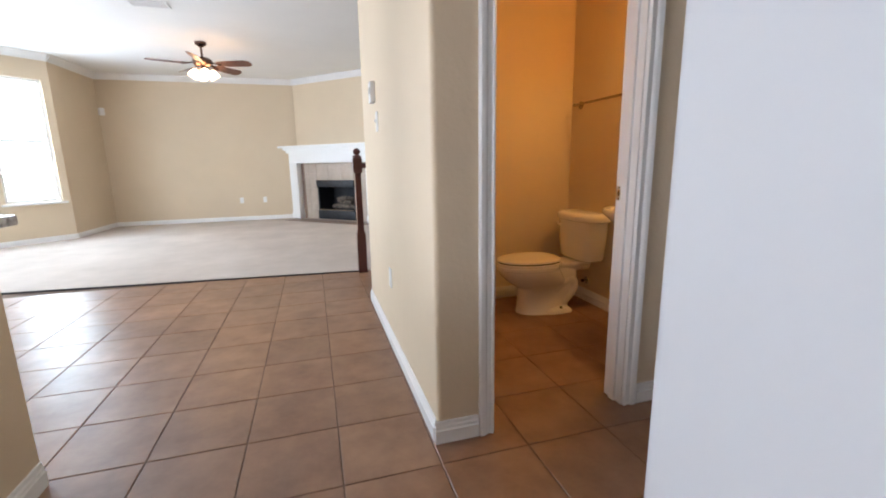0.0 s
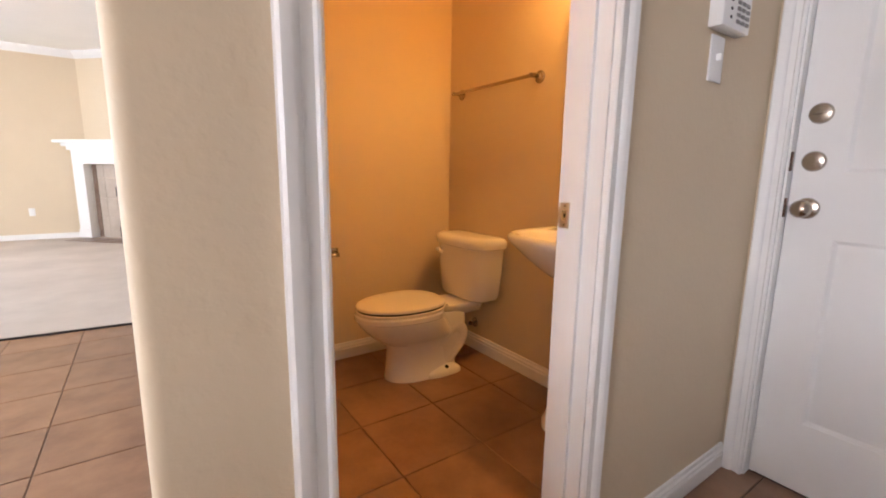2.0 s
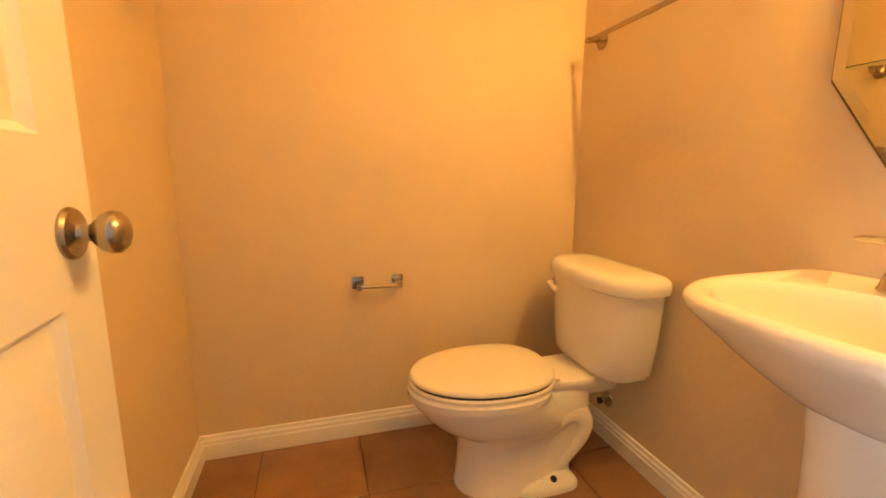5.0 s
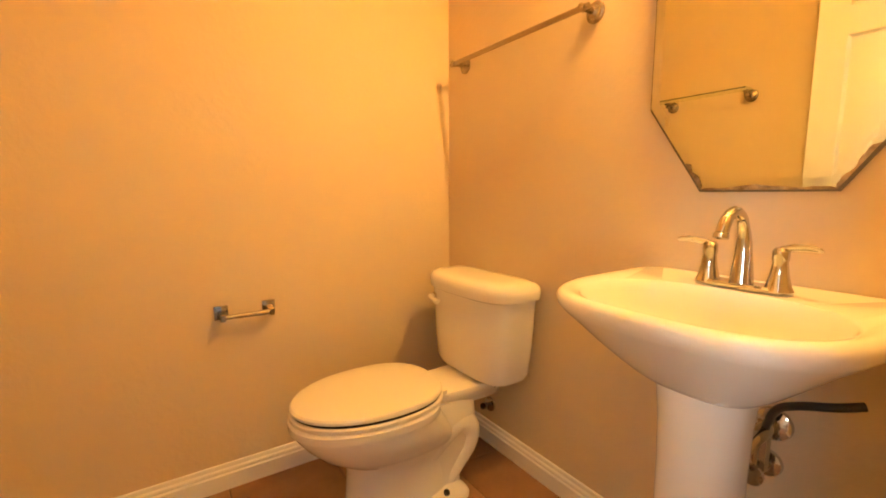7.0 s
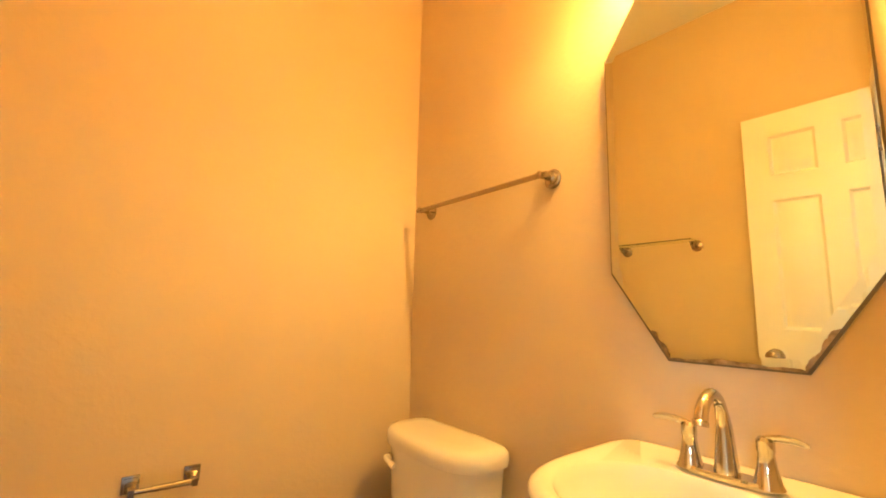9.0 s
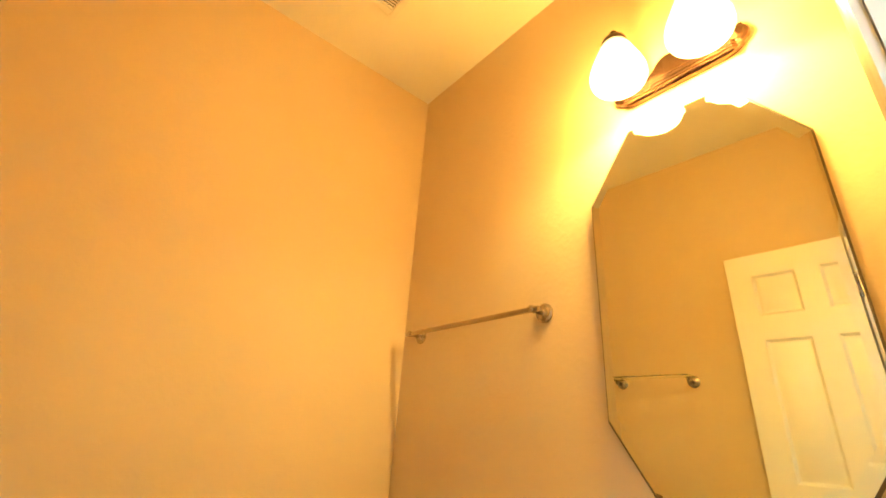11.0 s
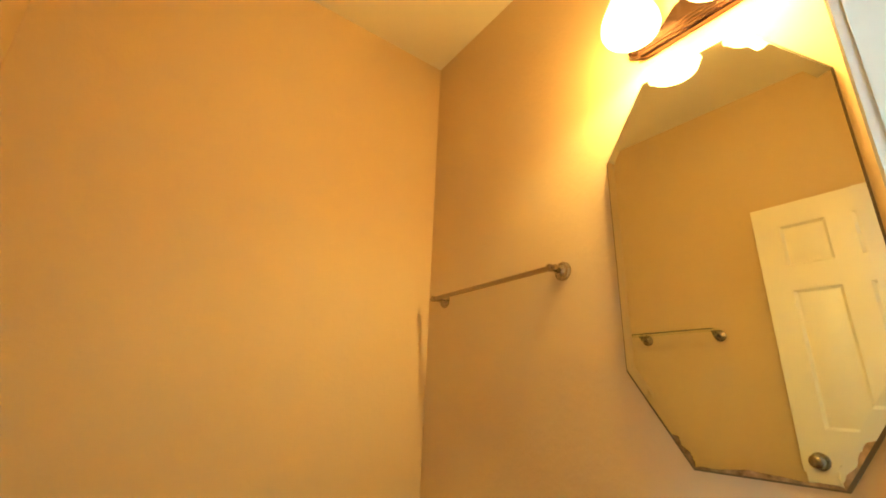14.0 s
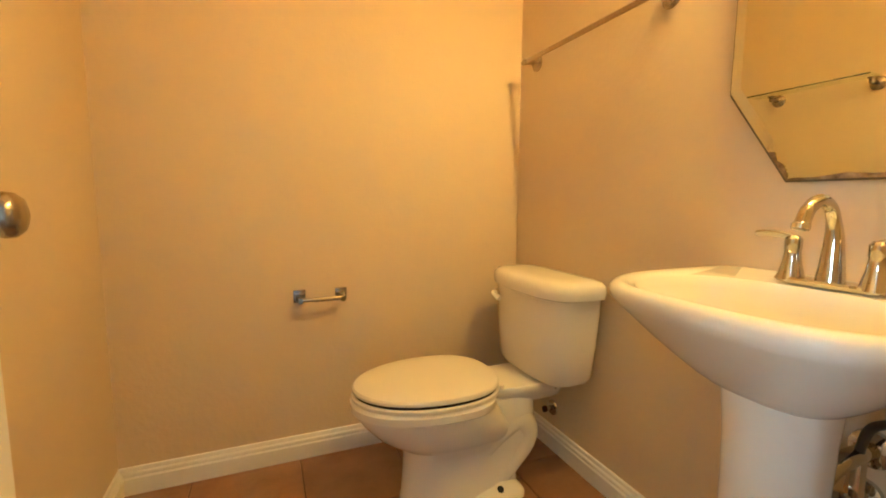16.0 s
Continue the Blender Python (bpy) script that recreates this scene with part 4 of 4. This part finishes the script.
for k, (a, b, z) in enumerate((((0.7, 0.2), (1.25, 0.26), 0.25), ((0.75, 0.32), (1.2, 0.22), 0.33), ((0.85, 0.15), (1.1, 0.36), 0.40))):
    part("log", tube([(*a, z), ((a[0] + b[0]) / 2, (a[1] + b[1]) / 2, z + 0.02), (*b, z)], [0.045, 0.055, 0.04], 10), LOG, ins)
hearth = thing("hearth", F, "brown tile hearth flush with the carpet", "hearth", kind="structure")
for k in range(7):
    part("hearth_tile", boxes(((0.0 + k * 0.29, -0.50, 0.004), (0.285 + k * 0.29, -0.17, 0.017)), bevel=0.002), HEARTH, hearth)

# ---- ceiling fan ----
fan = thing("ceiling_fan", pose(-3.35, 3.87, H), "dark wood ceiling fan with four lit shades", "ceiling fan")
part("canopy", lathe([(0.075, -0.0005), (0.07, -0.03), (0.03, -0.06), (0.015, -0.065)], 24), BRONZE, fan)
part("downrod", tube([(0, 0, -0.05), (0, 0, -0.20)], 0.014, 12), BRONZE, fan)
part("motor", lathe([(0.02, -0.19), (0.09, -0.205), (0.125, -0.235), (0.125, -0.275), (0.10, -0.305), (0.06, -0.32), (0.05, -0.36), (0.02, -0.37)], 32), BRONZE, fan)
for k in range(5):
    m = pose(0, 0, -0.285, 0, 0, 72 * k - 18)
    bm = loft([[m @ Vector((x, y * w, -0.003 + d - 0.03 * (y * w) / 0.07 * 0.8)) for y, d in ((-1, -0.003), (1, -0.003), (1, 0.003), (-1, 0.003))] for x, w in ((0.2, 0.045), (0.24, 0.055), (0.45, 0.066), (0.60, 0.068), (0.65, 0.055), (0.67, 0.03))])
    b = part("blade", bm, BLADE, fan)
    part("blade_iron", tube([m @ Vector((0.10, 0, 0.02)), m @ Vector((0.17, 0, 0.004)), m @ Vector((0.26, 0, -0.004))], [(0.02, 0.006), (0.016, 0.005), (0.035, 0.004)], 10), BRONZE, b)
for k in range(4):
    m = pose(0, 0, -0.355, 0, 0, 90 * k + 20) @ pose(0.085, 0, -0.01, 0, -32, 0)
    sh = part("light_shade", lathe([(0.02, 0.0), (0.035, -0.012), (0.055, -0.05), (0.066, -0.095), (0.06, -0.11), (0.03, -0.10)], 22, m), FANSHADE, fan, "lit frosted glass bell shade")
    part("light_arm", tube([pose(0, 0, -0.335, 0, 0, 90 * k + 20) @ Vector((0.02, 0, 0)), m @ Vector((0, 0, 0.004))], 0.012, 10), BRONZE, fan)
cv = thing("ceiling_vent", pose(-3.52, 2.42, H), "white ceiling air register", "vent")
part("register_frame", boxes(((-0.19, -0.09, -0.012), (-0.165, 0.09, -0.0005)), ((0.165, -0.09, -0.012), (0.19, 0.09, -0.0005)), ((-0.165, -0.09, -0.012), (0.165, -0.065, -0.0005)), ((-0.165, 0.065, -0.012), (0.165, 0.09, -0.0005))), PLASTIC, cv)
# black sheet in place of the register's shaded inside
part("register_shade", boxes(((-0.165, -0.065, -0.003), (0.165, 0.065, -0.0008))), DARK, cv)
for i in range(9):
    y = -0.056 + i * 0.014
    part("slat", boxes(((-0.165, y - 0.004, -0.011), (0.165, y + 0.003, -0.008))), PLASTIC, cv)

# ---- stairs beside the hall wall ----
st = thing("staircase", pose(-1.50, 0.33, 0), "carpeted stairs rising beside the hall wall", "stairs", kind="structure")
for k in range(9):
    part("step", boxes(((0.12 + k * 0.27, 0, 0.0), (0.12 + (k + 1) * 0.27 - 0.001, 0.92, 0.18 * (k + 1))), bevel=0.01), CARPET, st)
nw = thing("newel_post", pose(-1.585, 1.27, 0), "dark red-brown turned newel post at the stair foot", "newel post")
part("post", loft([[Vector((c * w, d * w, z)) for c, d in ((-1, -1), (1, -1), (1, 1), (-1, 1))] for z, w in ((0.0, 0.043), (0.40, 0.043), (0.42, 0.036), (0.45, 0.030), (1.0, 0.028), (1.02, 0.043), (1.15, 0.043), (1.16, 0.03))]), WOOD, nw)
part("finial", lathe([(0.03, 1.155), (0.045, 1.165), (0.045, 1.175), (0.02, 1.185), (0.035, 1.205), (0.036, 1.225), (0.02, 1.245), (0.003, 1.25)], 20), WOOD, nw)
hr = thing("handrail", pose(-1.585, 1.27, 1.08), "dark wood handrail climbing with the stairs", "handrail")
part("rail", tube([(0.04, 0, 0.0), (0.25, 0, 0.02), (2.4, 0, 1.45)], (0.028), 14), WOOD, hr)
for k in range(8):
    x = 0.32 + k * 0.27
    part("baluster", tube([(x, 0, 0.18 * (k + 1) - 1.08 + (0.0)), (x, 0, 0.02 + (x - 0.25) * 0.665)], 0.014, 8), WOOD, hr)

# ---- breakfast bar behind the wall stub ----
bar = thing("breakfast_bar", pose(-3.2, -1.46, 0), "grey speckled counter on a painted half wall", "counter")
part("half_wall", boxes(((-2.3, -0.29, 0), (-0.005, -0.02, 0.895))), PAINT, bar)
part("countertop", boxes(((-2.3, -0.33, 0.896), (-0.006, 0.006, 0.934)), ((-2.3, 0.006, 0.896), (0.14, 0.29, 0.934)), bevel=0.008), GRANITE, bar, "grey speckled countertop with a rounded edge")

# ---- floor tiles ----
PITCH, X0, Y0 = 0.355, -1.993, -0.70


def make_tile():
    h = PITCH / 2 - 0.0022
    bm = boxes(((-h, -h, -0.008), (h, h, 0.0)))
    es = [e for e in bm.edges if all(v.co.z > -0.001 for v in e.verts)]
    bmesh.ops.bevel(bm, geom=es, offset=0.0022, segments=1, affect="EDGES")
    return mesh_of("tile", bm, TILE)


tile_mesh = make_tile()
rest = bmesh.new()
for i in range(-15, 7):
    for j in range(-13, 8):
        x, y = X0 + (i + 0.5) * PITCH, Y0 + (j + 0.5) * PITCH
        if y > 1.5 or x > 0.1:
            continue
        if -4.9 < x and -2.9 < y:
            if x > -1.4 and y > 0.1:
                continue
            t = new("tile", tile_mesh)
            t.location = (x, y, 0)
            t.parent = floor
        else:
            h = PITCH / 2 - 0.0022
            box(rest, (x - h, y - h, -0.008), (x + h, y + h, 0))
tagged(part("tile_field", rest, TILE, floor), kind="stuff")
